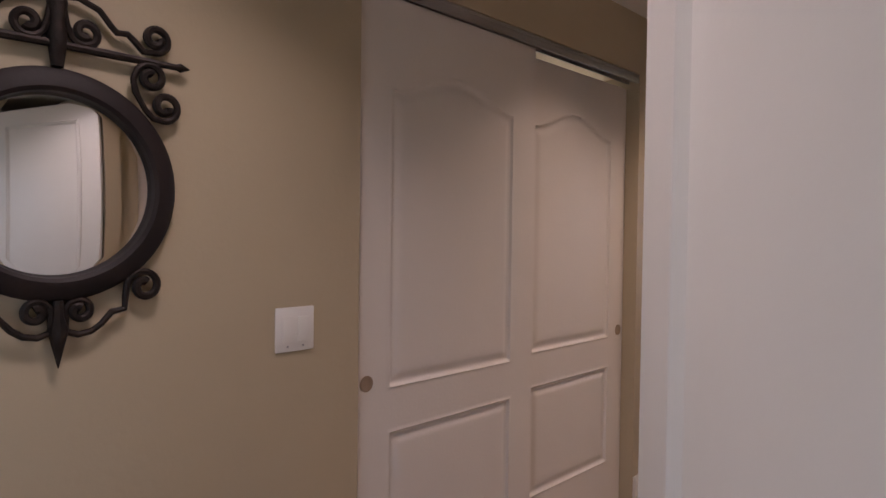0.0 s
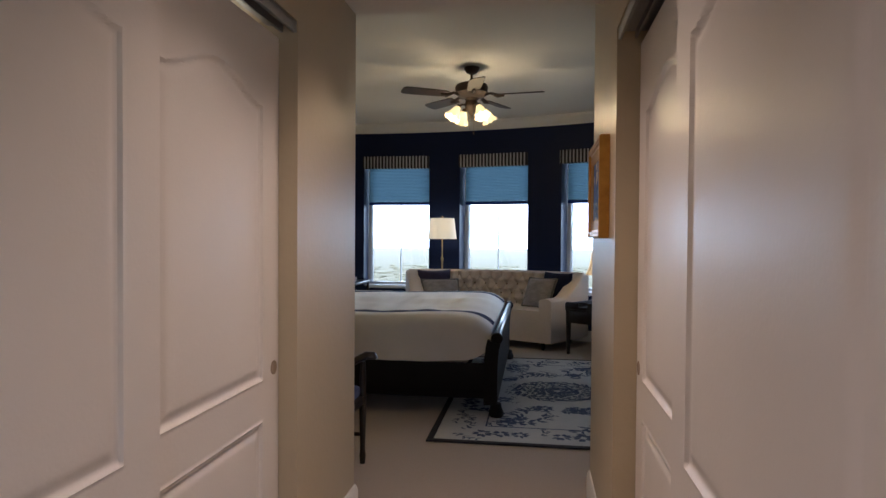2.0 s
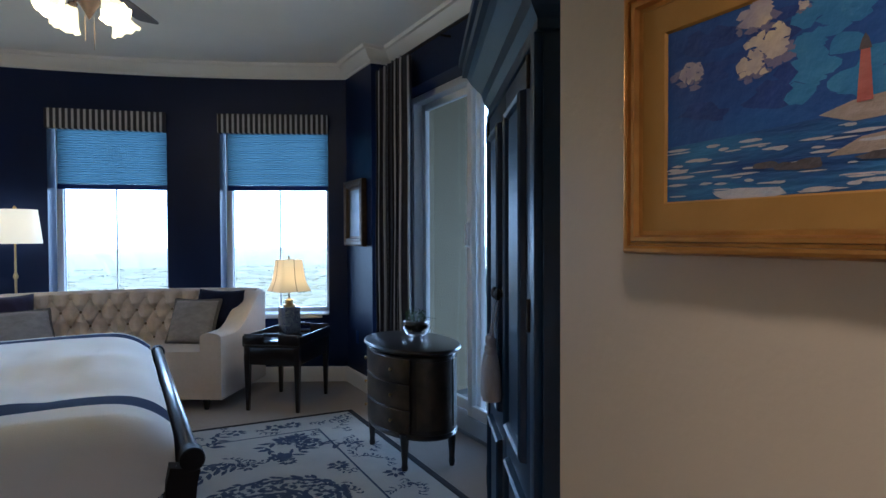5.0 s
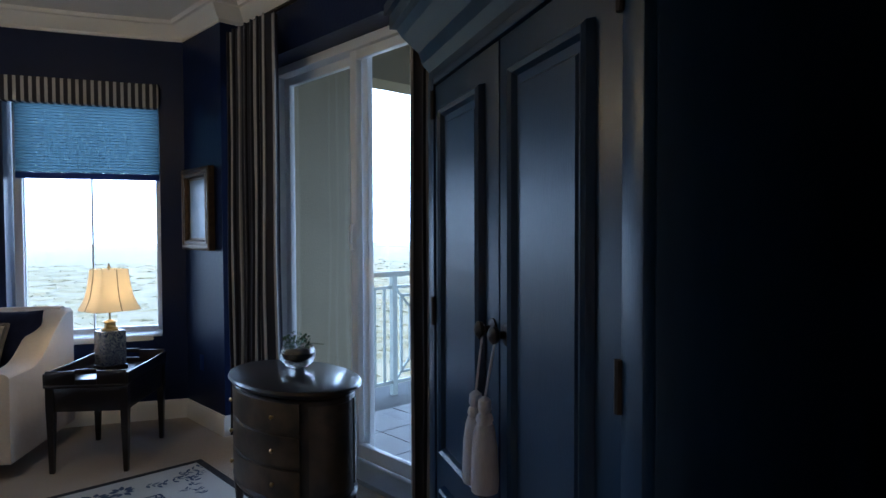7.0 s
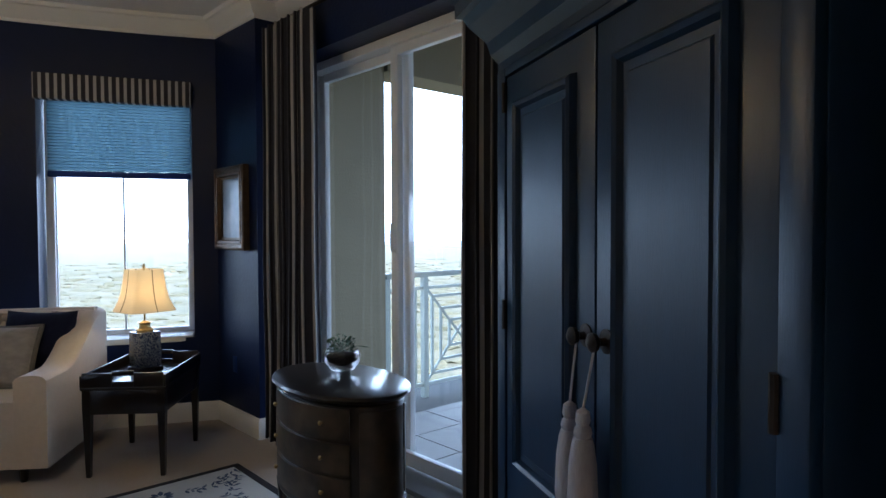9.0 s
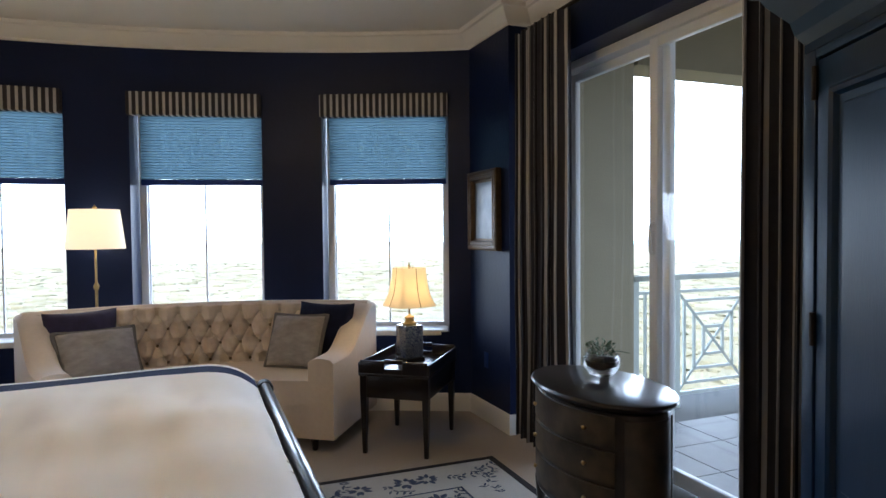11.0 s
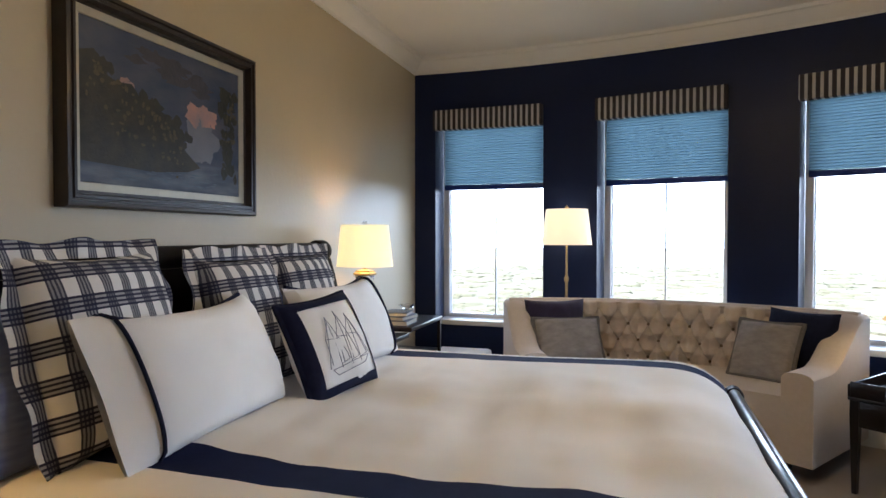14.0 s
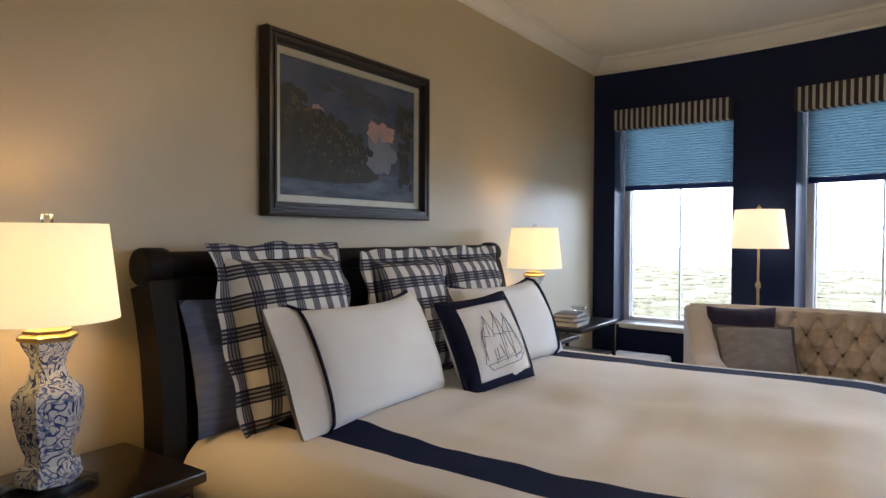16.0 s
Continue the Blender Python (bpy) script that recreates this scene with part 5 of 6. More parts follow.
for z in (0.72, 0.92):
    part("back_rail", B(-0.33, -0.27, -0.26, 0.26, z, z + 0.06, 0.01), DARKWOOD, ch)


# ---- seating by the bay ----
SC, SROT, SR = (-1.41, 6.72), 7.0, 2.50      # the sofa's centre of curvature, its turn and outer radius
SA = radians(28)
sofa = thing("curved_sofa", pose(SC[0], SC[1], 0, 0, 0, -SROT) @ Matrix.Diagonal((1, 1, 1.025, 1)), "cream curved sofa with diamond-tufted back", "sofa")


def polar(a, r, z):
    return (r * math.sin(a), r * math.cos(a), z)


def polar_block(a0, a1, r0, r1, z0, z1, n=24, bevel=0.0):
    bm = bmesh.new()
    rings = []
    for i in range(n + 1):
        a = a0 + (a1 - a0) * i / n
        rings.append([bm.verts.new(polar(a, r, z)) for r, z in ((r0, z0), (r1, z0), (r1, z1), (r0, z1))])
    for s, t in zip(rings, rings[1:]):
        for k in range(4):
            bm.faces.new((s[k], s[(k + 1) % 4], t[(k + 1) % 4], t[k]))
    bm.faces.new(rings[0]), bm.faces.new(rings[-1])
    if bevel:
        sharp = [e for e in bm.edges if len(e.link_faces) == 2 and e.calc_face_angle() > 1.0]
        bmesh.ops.bevel(bm, geom=sharp, offset=bevel, segments=3, profile=0.5, affect="EDGES")
    return bm


AW = 0.075       # half of an arm's share of the sweep
part("base", polar_block(-SA, SA, SR - 0.82, SR - 0.03, 0.09, 0.30, 30, 0.01), CREAM, sofa)
part("seat_cushion", polar_block(-SA + 0.075, SA - 0.075, SR - 0.84, SR - 0.22, 0.295, 0.455, 30, 0.03), CREAM, sofa)
part("back_shell", polar_block(-SA, SA, SR - 0.10, SR, 0.12, 0.83, 36, 0.02), CREAM, sofa)


def tufted(u, v):
    """The buttoned inner face of the back."""
    a = -SA + 0.02 + (2 * SA - 0.04) * u
    z = 0.42 + 0.445 * v
    s, q = a * SR / 0.15, (z - 0.47) / 0.115
    best = 9.0
    for row in range(-1, 5):
        off = 0.5 if row % 2 else 0.0
        c = round(s - off) + off
        best = min(best, math.hypot((s - c) * 0.9, q - row))
    p, m = (s + q / 2) % 1.0, (s - q / 2) % 1.0
    crease = min(min(p, 1 - p), min(m, 1 - m))
    puff = 0.095 * min(1.0, best / 0.62) ** 0.65 - 0.034 * math.exp(-(crease / 0.07) ** 2)
    roll = 0.0
    if v > 0.86:
        t = (v - 0.86) / 0.14
        puff = puff * (1 - t) + 0.05 * math.sqrt(max(0, 1 - t * t)) * t + 0.0
        roll = 0.012 * math.sin(math.pi * t)
    lean = 0.07 * v
    return polar(a, SR - 0.155 - puff + lean + (0.05 if v > 0.995 else 0), z + roll)


bm = bmesh.new()
sheet(bm, tufted, 210, 56)
part("tufted_back", bm, CREAM, sofa, "diamond-buttoned cream upholstery")
part("back_roll", tube(bmesh.new(), [polar(-SA + 2 * SA * i / 40, SR - 0.075, 0.835) for i in range(41)], 0.042, 12), CREAM, sofa)
BUTTON = mat("covered button", (0.30, 0.23, 0.17), 0.8, second=(0.34, 0.27, 0.20), scale=40)
for row in range(0, 4):
    off = 0.5 if row % 2 else 0.0
    for c in range(-8, 9):
        a = (c + off) * 0.15 / SR
        if abs(a) > SA - 0.04:
            continue
        z = 0.47 + row * 0.115
        v = (z - 0.42) / 0.445
        p = polar(a, SR - 0.155 + 0.07 * v - 0.004, z)
        part("button", T([(0.011, -0.004), (0.010, 0.003), (0.005, 0.006)], 8, m=Matrix.Translation(p) @ pose(0, 0, 0, 90, 0, -math.degrees(a))), BUTTON, sofa)
for s in (-1, 1):
    # a sloping arm: high at the back, low in front
    bm = bmesh.new()
    rings = []
    n = 24
    for i in range(n + 1):
        t = i / n
        r = SR - 0.005 - 0.855 * t
        zt = 0.60 + 0.265 * (1 - smooth01((t - 0.08) / 0.66)) ** 1.2
        ring = []
        for k in range(11):
            q = k / 10
            off = (q - 0.5) * 2
            wide = 0.085
            ring.append((off, zt - 0.03 + 0.03 * math.sqrt(max(0, 1 - off * off)), wide))
        c = s * (SA - 0.02)
        ax = Vector((math.sin(c), math.cos(c), 0))
        side = Vector((ax.y, -ax.x, 0))
        rings.append([bm.verts.new(ax * r + side * (o * wd) + Vector((0, 0, z))) for o, z, wd in ring] + [bm.verts.new(ax * r + side * 0.085 + Vector((0, 0, 0.10))), bm.verts.new(ax * r - side * 0.085 + Vector((0, 0, 0.10)))])
    k = len(rings[0])
    for p, q in zip(rings, rings[1:]):
        for j in range(k):
            bm.faces.new((p[j], p[(j + 1) % k], q[(j + 1) % k], q[j]))
    bm.faces.new(rings[0]), bm.faces.new(rings[-1])
    part("arm", bm, CREAM, sofa)
for a in (-0.42, 0.42):
    for r in (SR - 0.76, SR - 0.08):
        part("leg", T([(0.018, 0), (0.03, 0.10)], 8, m=Matrix.Translation(polar(a, r, 0))), DARKWOOD, sofa)


def sofa_spot(a, r, z, rx, rz):
    m = Matrix.Translation((SC[0], SC[1], 0)) @ pose(0, 0, 0, 0, 0, -SROT)
    return m @ Matrix.Translation(polar(a, r, z)) @ pose(0, 0, 0, 0, 0, -math.degrees(a) - 90 + rz) @ pose(0, 0, 0, 0, rx, 0)


SZ = 0.463
pillow("throw_cushion", 0.46, 0.44, 0.16, sofa_spot(-0.345, SR - 0.265, SZ, -11, 12), PURPLECLOTH, "dark plum velvet throw cushion on the sofa", cat="cushion")
p = pillow("throw_cushion", 0.49, 0.35, 0.19, sofa_spot(-0.305, SR - 0.47, SZ, -30, 12), GREYCLOTH, "grey patterned lumbar cushion with fringed edge", cat="cushion", seed=3)
part("fringe", edge_tube(bmesh.new(), 0.49, 0.35, 0.018), GREYTRIM, p)
pillow("throw_cushion", 0.46, 0.44, 0.16, sofa_spot(0.365, SR - 0.29, SZ, -11, -16), NAVYCLOTH, "navy throw cushion tucked beside the sofa arm", cat="cushion", seed=5)
p = pillow("throw_cushion", 0.40, 0.39, 0.18, sofa_spot(0.285, SR - 0.47, SZ, -26, -12), GREYCLOTH, "grey patterned square cushion with fringed edge", cat="cushion", seed=7)
part("fringe", edge_tube(bmesh.new(), 0.40, 0.39, 0.017), GREYTRIM, p)

# floor lamp behind the sofa
fl = thing("floor_lamp", pose(-1.885, 9.335, 0), "brass floor lamp with a white drum shade, lit", "floor lamp")
part("base", T([(0.11, 0), (0.11, 0.012), (0.03, 0.025), (0.012, 0.04)], 28), BRASS, fl)
part("pole", T([(0.010, 0.03), (0.010, 1.0), (0.018, 1.01), (0.02, 1.03), (0.012, 1.05), (0.008, 1.06), (0.008, 1.56)], 12), BRASS, fl)
part("shade", drum(0.20, 0.165, 1.30, 1.585), SHADEDAY, fl, "white drum shade")
part("finial", T([(0.004, 1.57), (0.014, 1.585), (0.016, 1.60), (0.001, 1.62)], 12), BRASS, fl)

# tray table with its lamp
tab = thing("tray_table", pose(0.115, 8.14, 0, 0, 0, 52.5), "dark mahogany butler tray table on four legs", "side table")
for x in (-0.295, 0.295):
    for y in (-0.205, 0.205):
        part("leg", T([(0.017, 0), (0.031, 0.40), (0.031, 0.50)], 4, m=pose(x, y, 0), turn=math.pi / 4), DARKWOOD, tab)
part("apron", B(-0.31, 0.31, -0.22, 0.22, 0.36, 0.50, 0.004), DARKWOOD, tab)
part("tray_bottom", B(-0.325, 0.325, -0.235, 0.235, 0.50, 0.518, 0.004), DARKWOOD, tab)
for y in (-0.235, 0.223):
    part("tray_side", B(-0.325, 0.325, y, y + 0.012, 0.518, 0.585, 0.003), DARKWOOD, tab)
for x in (-0.325, 0.313):
    bm = B(x, x + 0.012, -0.222, -0.06, 0.518, 0.60, 0.003)
    box(bm, x, x + 0.012, 0.06, 0.222, 0.518, 0.60, 0.003)
    box(bm, x, x + 0.012, -0.06, 0.06, 0.518, 0.55, 0.003)
    box(bm, x, x + 0.012, -0.06, 0.06, 0.582, 0.61, 0.003)
    part("tray_end", bm, DARKWOOD, tab)
tl = thing("table_lamp", pose(0.147, 8.24, 0.519, 0, 0, 12), "square blue and white lamp with bell shade, lit", "table lamp")
part("plinth", B(-0.075, 0.075, -0.075, 0.075, 0, 0.03, 0.004), DARKWOOD, tl)
part("vase", B(-0.07, 0.07, -0.07, 0.07, 0.03, 0.25, 0.010), PORCELAINDARK, tl, "square blue and white porcelain body")
part("cap", T([(0.05, 0.25), (0.055, 0.262), (0.035, 0.275), (0.03, 0.295), (0.045, 0.305), (0.01, 0.32)], 16), BRASS, tl)
part("stem", T([(0.006, 0.31), (0.006, 0.66)], 8), BRASS, tl)
bm = bmesh.new()
prof = [(0.168, 0.38), (0.150, 0.415), (0.131, 0.46), (0.118, 0.52), (0.109, 0.58), (0.103, 0.64)]
rings = []
for r, z in prof:
    ring = []
    for i in range(32):
        a = 2 * math.pi * i / 32
        k = 1 / (abs(math.cos(a)) ** 5 + abs(math.sin(a)) ** 5) ** 0.2
        ring.append(bm.verts.new((r * 0.92 * k * math.cos(a), r * 0.92 * k * math.sin(a), z)))
    rings.append(ring)
for a, b in zip(rings, rings[1:]):
    for i in range(32):
        bm.faces.new((a[i], a[(i + 1) % 32], b[(i + 1) % 32], b[i]))
sh = part("shade", bm, SHADEDIM, tl, "warm lit amber silk bell shade")
SEAM = mat("shade seam cord", (0.20, 0.14, 0.07), 0.8)
for i in (4, 12, 20, 28, 0, 8, 16, 24):
    part("seam", tube(bmesh.new(), [(r * 0.925 * (1.15 if i % 8 == 4 else 1.0) * math.cos(2 * math.pi * i / 32), r * 0.925 * (1.15 if i % 8 == 4 else 1.0) * math.sin(2 * math.pi * i / 32), z) for r, z in prof], 0.003, 5), SEAM, sh)
part("finial", T([(0.003, 0.64), (0.010, 0.655), (0.001, 0.68)], 10), BRASS, tl)
part("bulb", T([(0.01, 0.42), (0.03, 0.46), (0.02, 0.5), (0.002, 0.51)], 12), BULB, tl).visible_shadow = False

# small picture on the narrow wall
BRONZE = mat("bronzed carved frame", (0.06, 0.035, 0.018), 0.4, 0.5, second=(0.12, 0.075, 0.035), scale=30, bump=0.6, bump_scale=60)
sp = framed("small_picture", 0.50, 0.58, 0.085, 0.05, BRONZE, pose(STEP[0] - 0.008, 8.325, 1.555, 0, 0, -90.9), "small landscape print in a carved bronze frame", "picture")
PRINT = mat("misty blue print", (0.05, 0.075, 0.11), 0.4, second=(0.20, 0.23, 0.27), scale=5, amount=0.4, coat=0.1)
part("print", B(-0.17, 0.17, -0.016, -0.001, -0.21, 0.21), PRINT, sp)
ol = thing("wall_outlet", pose(STEP[0] - 0.002, 8.35, 0.45, 0, 0, -90.9), "dark navy wall socket plate", "socket")
part("plate", B(-0.036, 0.036, -0.006, 0, -0.058, 0.058, 0.003), BLINDBAR, ol)


def curtain(name, x, y0, y1, z0, z1, folds, amp, label):
    bm = bmesh.new()
    uv = bm.loops.layers.uv.new("UVMap")
    n, rows = folds * 14, 14
    g = []
    length = 0.0
    prev = None
    us = []
    for i in range(n + 1):
        t = i / n
        ph = 2 * math.pi * folds * t + 0.5 * math.sin(5 * t)
        p = (x + amp * math.sin(ph), y0 + (y1 - y0) * t + 0.012 * math.sin(2 * ph))
        if prev:
            length += math.dist(p, prev)
        prev = p
        us.append(length)
        col = []
        for j in range(rows + 1):
            v = j / rows
            k = 1.0 - 0.25 * v
            wob = 0.012 * math.sin(3 * v * math.pi + 7 * t) * (1 - v)
            col.append(bm.verts.new((x + k * (p[0] - x) + wob, p[1] + wob * 0.6, z0 + (z1 - z0) * v)))
        g.append(col)
    for i in range(n):
        for j in range(rows):
            f = bm.faces.new((g[i][j], g[i + 1][j], g[i + 1][j + 1], g[i][j + 1]))
            for lp, (a, b) in zip(f.loops, ((i, j), (i + 1, j), (i + 1, j + 1), (i, j + 1))):
                lp[uv].uv = (us[a], b / rows)
    ob = link(name, bm, CURTAIN, None, True)
    sol = ob.modifiers.new("cloth", "SOLIDIFY")
    sol.thickness = 0.003
    return tagged(ob, label, "curtain", "balcony door curtains")


curtain("curtain", 0.845, 7.36, 7.93, 0.02, 2.72, 7, 0.055, "floor-length navy and ivory striped curtain, drawn back")
curtain("curtain", 0.880, 5.68, 6.08, 0.02, 2.72, 5, 0.050, "floor-length navy and ivory striped curtain, drawn back")
rod = thing("curtain_rod", pose(0.87, 0, 2.74), "dark iron curtain rod over the balcony door", "curtain rod")
part("rod", tube(bmesh.new(), [(0, 5.6, 0), (0, 7.93, 0)], 0.012, 10), IRON, rod)
for y in (5.75, 6.9, 7.85):
    part("bracket", tube(bmesh.new(), [(0, y, 0), (0.097, y, 0.0)], 0.008, 8), IRON, rod)

# oval chest
ct = thing("oval_chest", pose(0.50, 6.55, 0), "oval dark painted chest with three curved drawers", "chest")
AX, AY = 0.235, 0.385


def oval_wall(a0, a1, z0, z1, grow, thick, n=20):
    bm = bmesh.new()
    rings = []
    for i in range(n + 1):
        a = a0 + (a1 - a0) * i / n
        rings.append([bm.verts.new(((AX + o) * math.cos(a), (AY + o) * math.sin(a), z)) for o, z in ((grow, z0), (grow, z1), (grow - thick, z1), (grow - thick, z0))])
    for s, t in zip(rings, rings[1:]):
        for k in range(4):
            bm.faces.new((s[k], s[(k + 1) % 4], t[(k + 1) % 4], t[k]))
    bm.faces.new(rings[0]), bm.faces.new(rings[-1])
    return bm


def oval(profile, seg=56):
    bm = bmesh.new()
    rings = [[bm.verts.new(((AX + o) * math.cos(2 * math.pi * i / seg), (AY + o) * math.sin(2 * math.pi * i / seg), z)) for i in range(seg)] for o, z in profile]
    for a, b in zip(rings, rings[1:]):
        for i in range(seg):
            bm.faces.new((a[i], a[(i + 1) % seg], b[(i + 1) % seg], b[i]))
    bm.faces.new(rings[0]), bm.faces.new(rings[-1])
    return bm


part("body", oval([(-0.012, 0.20), (0, 0.205), (0, 0.66), (-0.01, 0.67)]), CHESTWOOD, ct)
part("chest_top", oval([(0.005, 0.672), (0.022, 0.68), (0.035, 0.695), (0.03, 0.706), (0.02, 0.71)]), DARKWOOD, ct, "polished dark oval top")
part("bottom_moulding", oval([(0.008, 0.195), (0.012, 0.205), (0.004, 0.222)]), DARKWOOD, ct)
for k in range(3):
    z = 0.228 + 0.148 * k
    d = part("drawer", oval_wall(radians(128), radians(232), z, z + 0.128, 0.014, 0.02), CHESTPANEL, ct, "painted curved drawer front")
    for a in (radians(150), radians(210)):
        part("knob", T([(0.005, 0), (0.011, 0.012), (0.001, 0.02)], 10, m=Matrix.Translation(((AX + 0.014) * math.cos(a), (AY + 0.014) * math.sin(a), z + 0.064)) @ pose(0, 0, 0, 0, -90, 0) @ pose(0, 0, 0)), BRASS, d)
for a0, a1 in ((240, 292), (298, 350), (10, 62), (68, 120)):
    part("painted_panel", oval_wall(radians(a0), radians(a1), 0.25, 0.64, 0.006, 0.01), CHESTPANEL, ct, "faded landscape panel")
for x, y in ((-0.165, -0.27), (0.13, -0.29), (-0.165, 0.25), (0.14, 0.21)):
    part("leg", T([(0.014, 0), (0.02, 0.03), (0.016, 0.05), (0.026, 0.19), (0.03, 0.22)], 12, m=pose(x, y, 0)), DARKWOOD, ct)
bw = thing("planter_bowl", pose(0.585, 6.655, 0.711) @ Matrix.Scale(1.12, 4), "glass bowl with dark soil and a small succulent", "potted plant")
part("bowl", T([(0.03, 0), (0.055, 0.012), (0.078, 0.045), (0.08, 0.07), (0.07, 0.095), (0.066, 0.095), (0.074, 0.07), (0.07, 0.045), (0.05, 0.02), (0.002, 0.016)], 32), CLEAR, bw, "clear glass bowl")
part("soil", T([(0.03, 0.03), (0.066, 0.048), (0.071, 0.07), (0.06, 0.078), (0.002, 0.082)], 24), SOIL, bw)
rnd = random.Random(2)
bm = bmesh.new()
for k in range(150):
    a, r = rnd.uniform(0, 6.283), 0.055 * rnd.random() ** 0.6
    zz = 0.08 + rnd.random() * (0.085 - r * 0.7)
    c = Vector((r * math.cos(a), r * math.sin(a), zz))
    d = Vector((math.cos(a), math.sin(a), rnd.uniform(0.2, 1.4))).normalized()
    side = d.orthogonal().normalized() * rnd.uniform(0.004, 0.007)
    l = rnd.uniform(0.012, 0.024)
    up = side.cross(d).normalized() * 0.002
    vs = [bm.verts.new(c - side * 0.3), bm.verts.new(c + d * l * 0.6 + side - up), bm.verts.new(c + d * l), bm.verts.new(c + d * l * 0.6 - side - up), bm.verts.new(c + d * l * 0.5 + up)]
    for t in ((0, 1, 4), (1, 2, 4), (2, 3, 4), (3, 0, 4)):
        bm.faces.new([vs[i] for i in t])
part("leaves", bm, LEAF, bw, smooth=False)
part("stem", tube(bmesh.new(), [(0.02, 0.0, 0.09), (0.05, -0.04, 0.11), (0.085, -0.08, 0.105)], 0.0015, 5), LEAF, bw)

# armoire set across the corner
ar = thing("armoire", pose(0.115, 4.88, 0, 0, 0, -115), "tall black-navy armoire with panelled doors", "armoire")
W2, FH = 0.585, 1.93
part("body", B(-W2, W2, 0.025, 0.60, 0.06, FH, 0.004), ARMOIRE, ar)
part("plinth", B(-W2 - 0.015, W2 + 0.015, 0.0, 0.61, 0.0, 0.10, 0.008), ARMOIRE, ar)
bm = bmesh.new()
prof = [(0.0, FH - 0.04), (0.012, FH - 0.035), (0.012, FH - 0.01), (0.03, FH + 0.02), (0.04, FH + 0.06), (0.085, FH + 0.12), (0.10, FH + 0.15), (0.12, FH + 0.155), (0.12, FH + 0.20), (0.135, FH + 0.205), (0.135, FH + 0.24)]
rings = [[bm.verts.new(p) for p in ((-W2 - o, 0.02 - o, z), (W2 + o, 0.02 - o, z), (W2 + o, 0.60, z), (-W2 - o, 0.60, z))] for o, z in prof]
for a, b in zip(rings, rings[1:]):
    for i in range(4):
        bm.faces.new((a[i], a[(i + 1) % 4], b[(i + 1) % 4], b[i]))
bm.faces.new(rings[0]), bm.faces.new(rings[-1])
part("cornice", bm, ARMOIRE, ar, smooth=False)
for s in (-1, 1):
    part("corner_stile", B(min(s * 0.525, s * W2), max(s * 0.525, s * W2), 0.0, 0.025, 0.10, FH - 0.04, 0.004), ARMOIRE, ar)
part("top_rail", B(-0.524, 0.524, 0.0, 0.025, 1.865, FH - 0.04, 0.004), ARMOIRE, ar)
for s in (-1, 1):
    x0, x1 = sorted((s * 0.004, s * 0.522))
    d = part("door", B(x0, x1, 0.006, 0.025, 0.105, 1.86, 0.003), ARMOIRE, ar)
    m0, m1 = x0 + 0.085, x1 - 0.085
    for z0, z1 in ((0.70, 1.775), (0.20, 0.60)):
        bm = bmesh.new()
        pr = [(0.0, 0.006), (0.004, -0.012), (0.012, -0.018), (0.022, -0.012), (0.03, 0.0), (0.05, 0.001), (0.055, -0.004)]
        rings = [[bm.verts.new(p) for p in ((m0 + o, y, z0 + o), (m1 - o, y, z0 + o), (m1 - o, y, z1 - o), (m0 + o, y, z1 - o))] for o, y in pr]
        for a, b in zip(rings, rings[1:]):
            for i in range(4):
                bm.faces.new((a[i], a[(i + 1) % 4], b[(i + 1) % 4], b[i]))
        bm.faces.new(rings[-1])
        part("door_panel", bm, ARMOIRE, d, smooth=False)
    kx = s * 0.045
    part("knob", T([(0.028, 0.0), (0.028, 0.004), (0.01, 0.008), (0.009, 0.022), (0.02, 0.03), (0.022, 0.04), (0.012, 0.048), (0.001, 0.05)], 16, m=pose(kx + 0.006, 0.006, 1.152, 90)), IRON, d, "black iron knob with rosette")
    for z in (0.3, 1.14, 1.80):
        part("hinge", T([(0.008, -0.045), (0.008, 0.045)], 8, m=pose(s * 0.5235, -0.002, z)), IRON, d)
for s in (-1, 1):
    ta = thing("tassel", ar.matrix_world @ pose(s * 0.030 + 0.014, -0.050, 0.782), "pale silk tassel hanging from the armoire knob", "tassel", "armoire tassels")
    part("skirt", T([(0.032, 0.0), (0.034, 0.02), (0.031, 0.10), (0.025, 0.145), (0.020, 0.16)], 20), TASSEL, ta)
    part("head", T([(0.016, 0.158), (0.021, 0.17), (0.018, 0.182), (0.013, 0.187), (0.017, 0.197), (0.015, 0.217), (0.005, 0.225)], 16), TASSEL, ta)
    part("cord", tube(bmesh.new(), [(0, 0, 0.22), (s * 0.005, 0.01, 0.285), (s * 0.012, 0.026, 0.385)], 0.003, 6), TASSEL, ta)

# rug
RX0, RX1, RY0, RY1 = -1.31, 0.48, 4.71, 7.64
rug = thing("area_rug", pose((RX0 + RX1) / 2, (RY0 + RY1) / 2, 0), "pale wool area rug with slate blue floral medallions", "rug")
RW, RL = (RX1 - RX0) / 2, (RY1 - RY0) / 2
part("field", B(-RW + 0.045, RW - 0.045, -RL + 0.045, RL - 0.045, 0.001, 0.012), RUGBASE, rug, "pale grey-cream wool pile")
bm = B(-RW, RW, -RL, -RL + 0.045, 0.001, 0.0125, 0.003)
box(bm, -RW, RW, RL - 0.045, RL, 0.001, 0.0125, 0.003)
box(bm, -RW, -RW + 0.045, -RL + 0.045, RL - 0.045, 0.001, 0.0125, 0.003)
box(bm, RW - 0.045, RW, -RL + 0.045, RL - 0.045, 0.001, 0.0125, 0.003)
part("border", bm, RUGDARK, rug, "navy woven border")
bm = bmesh.new()
IB = 0.36
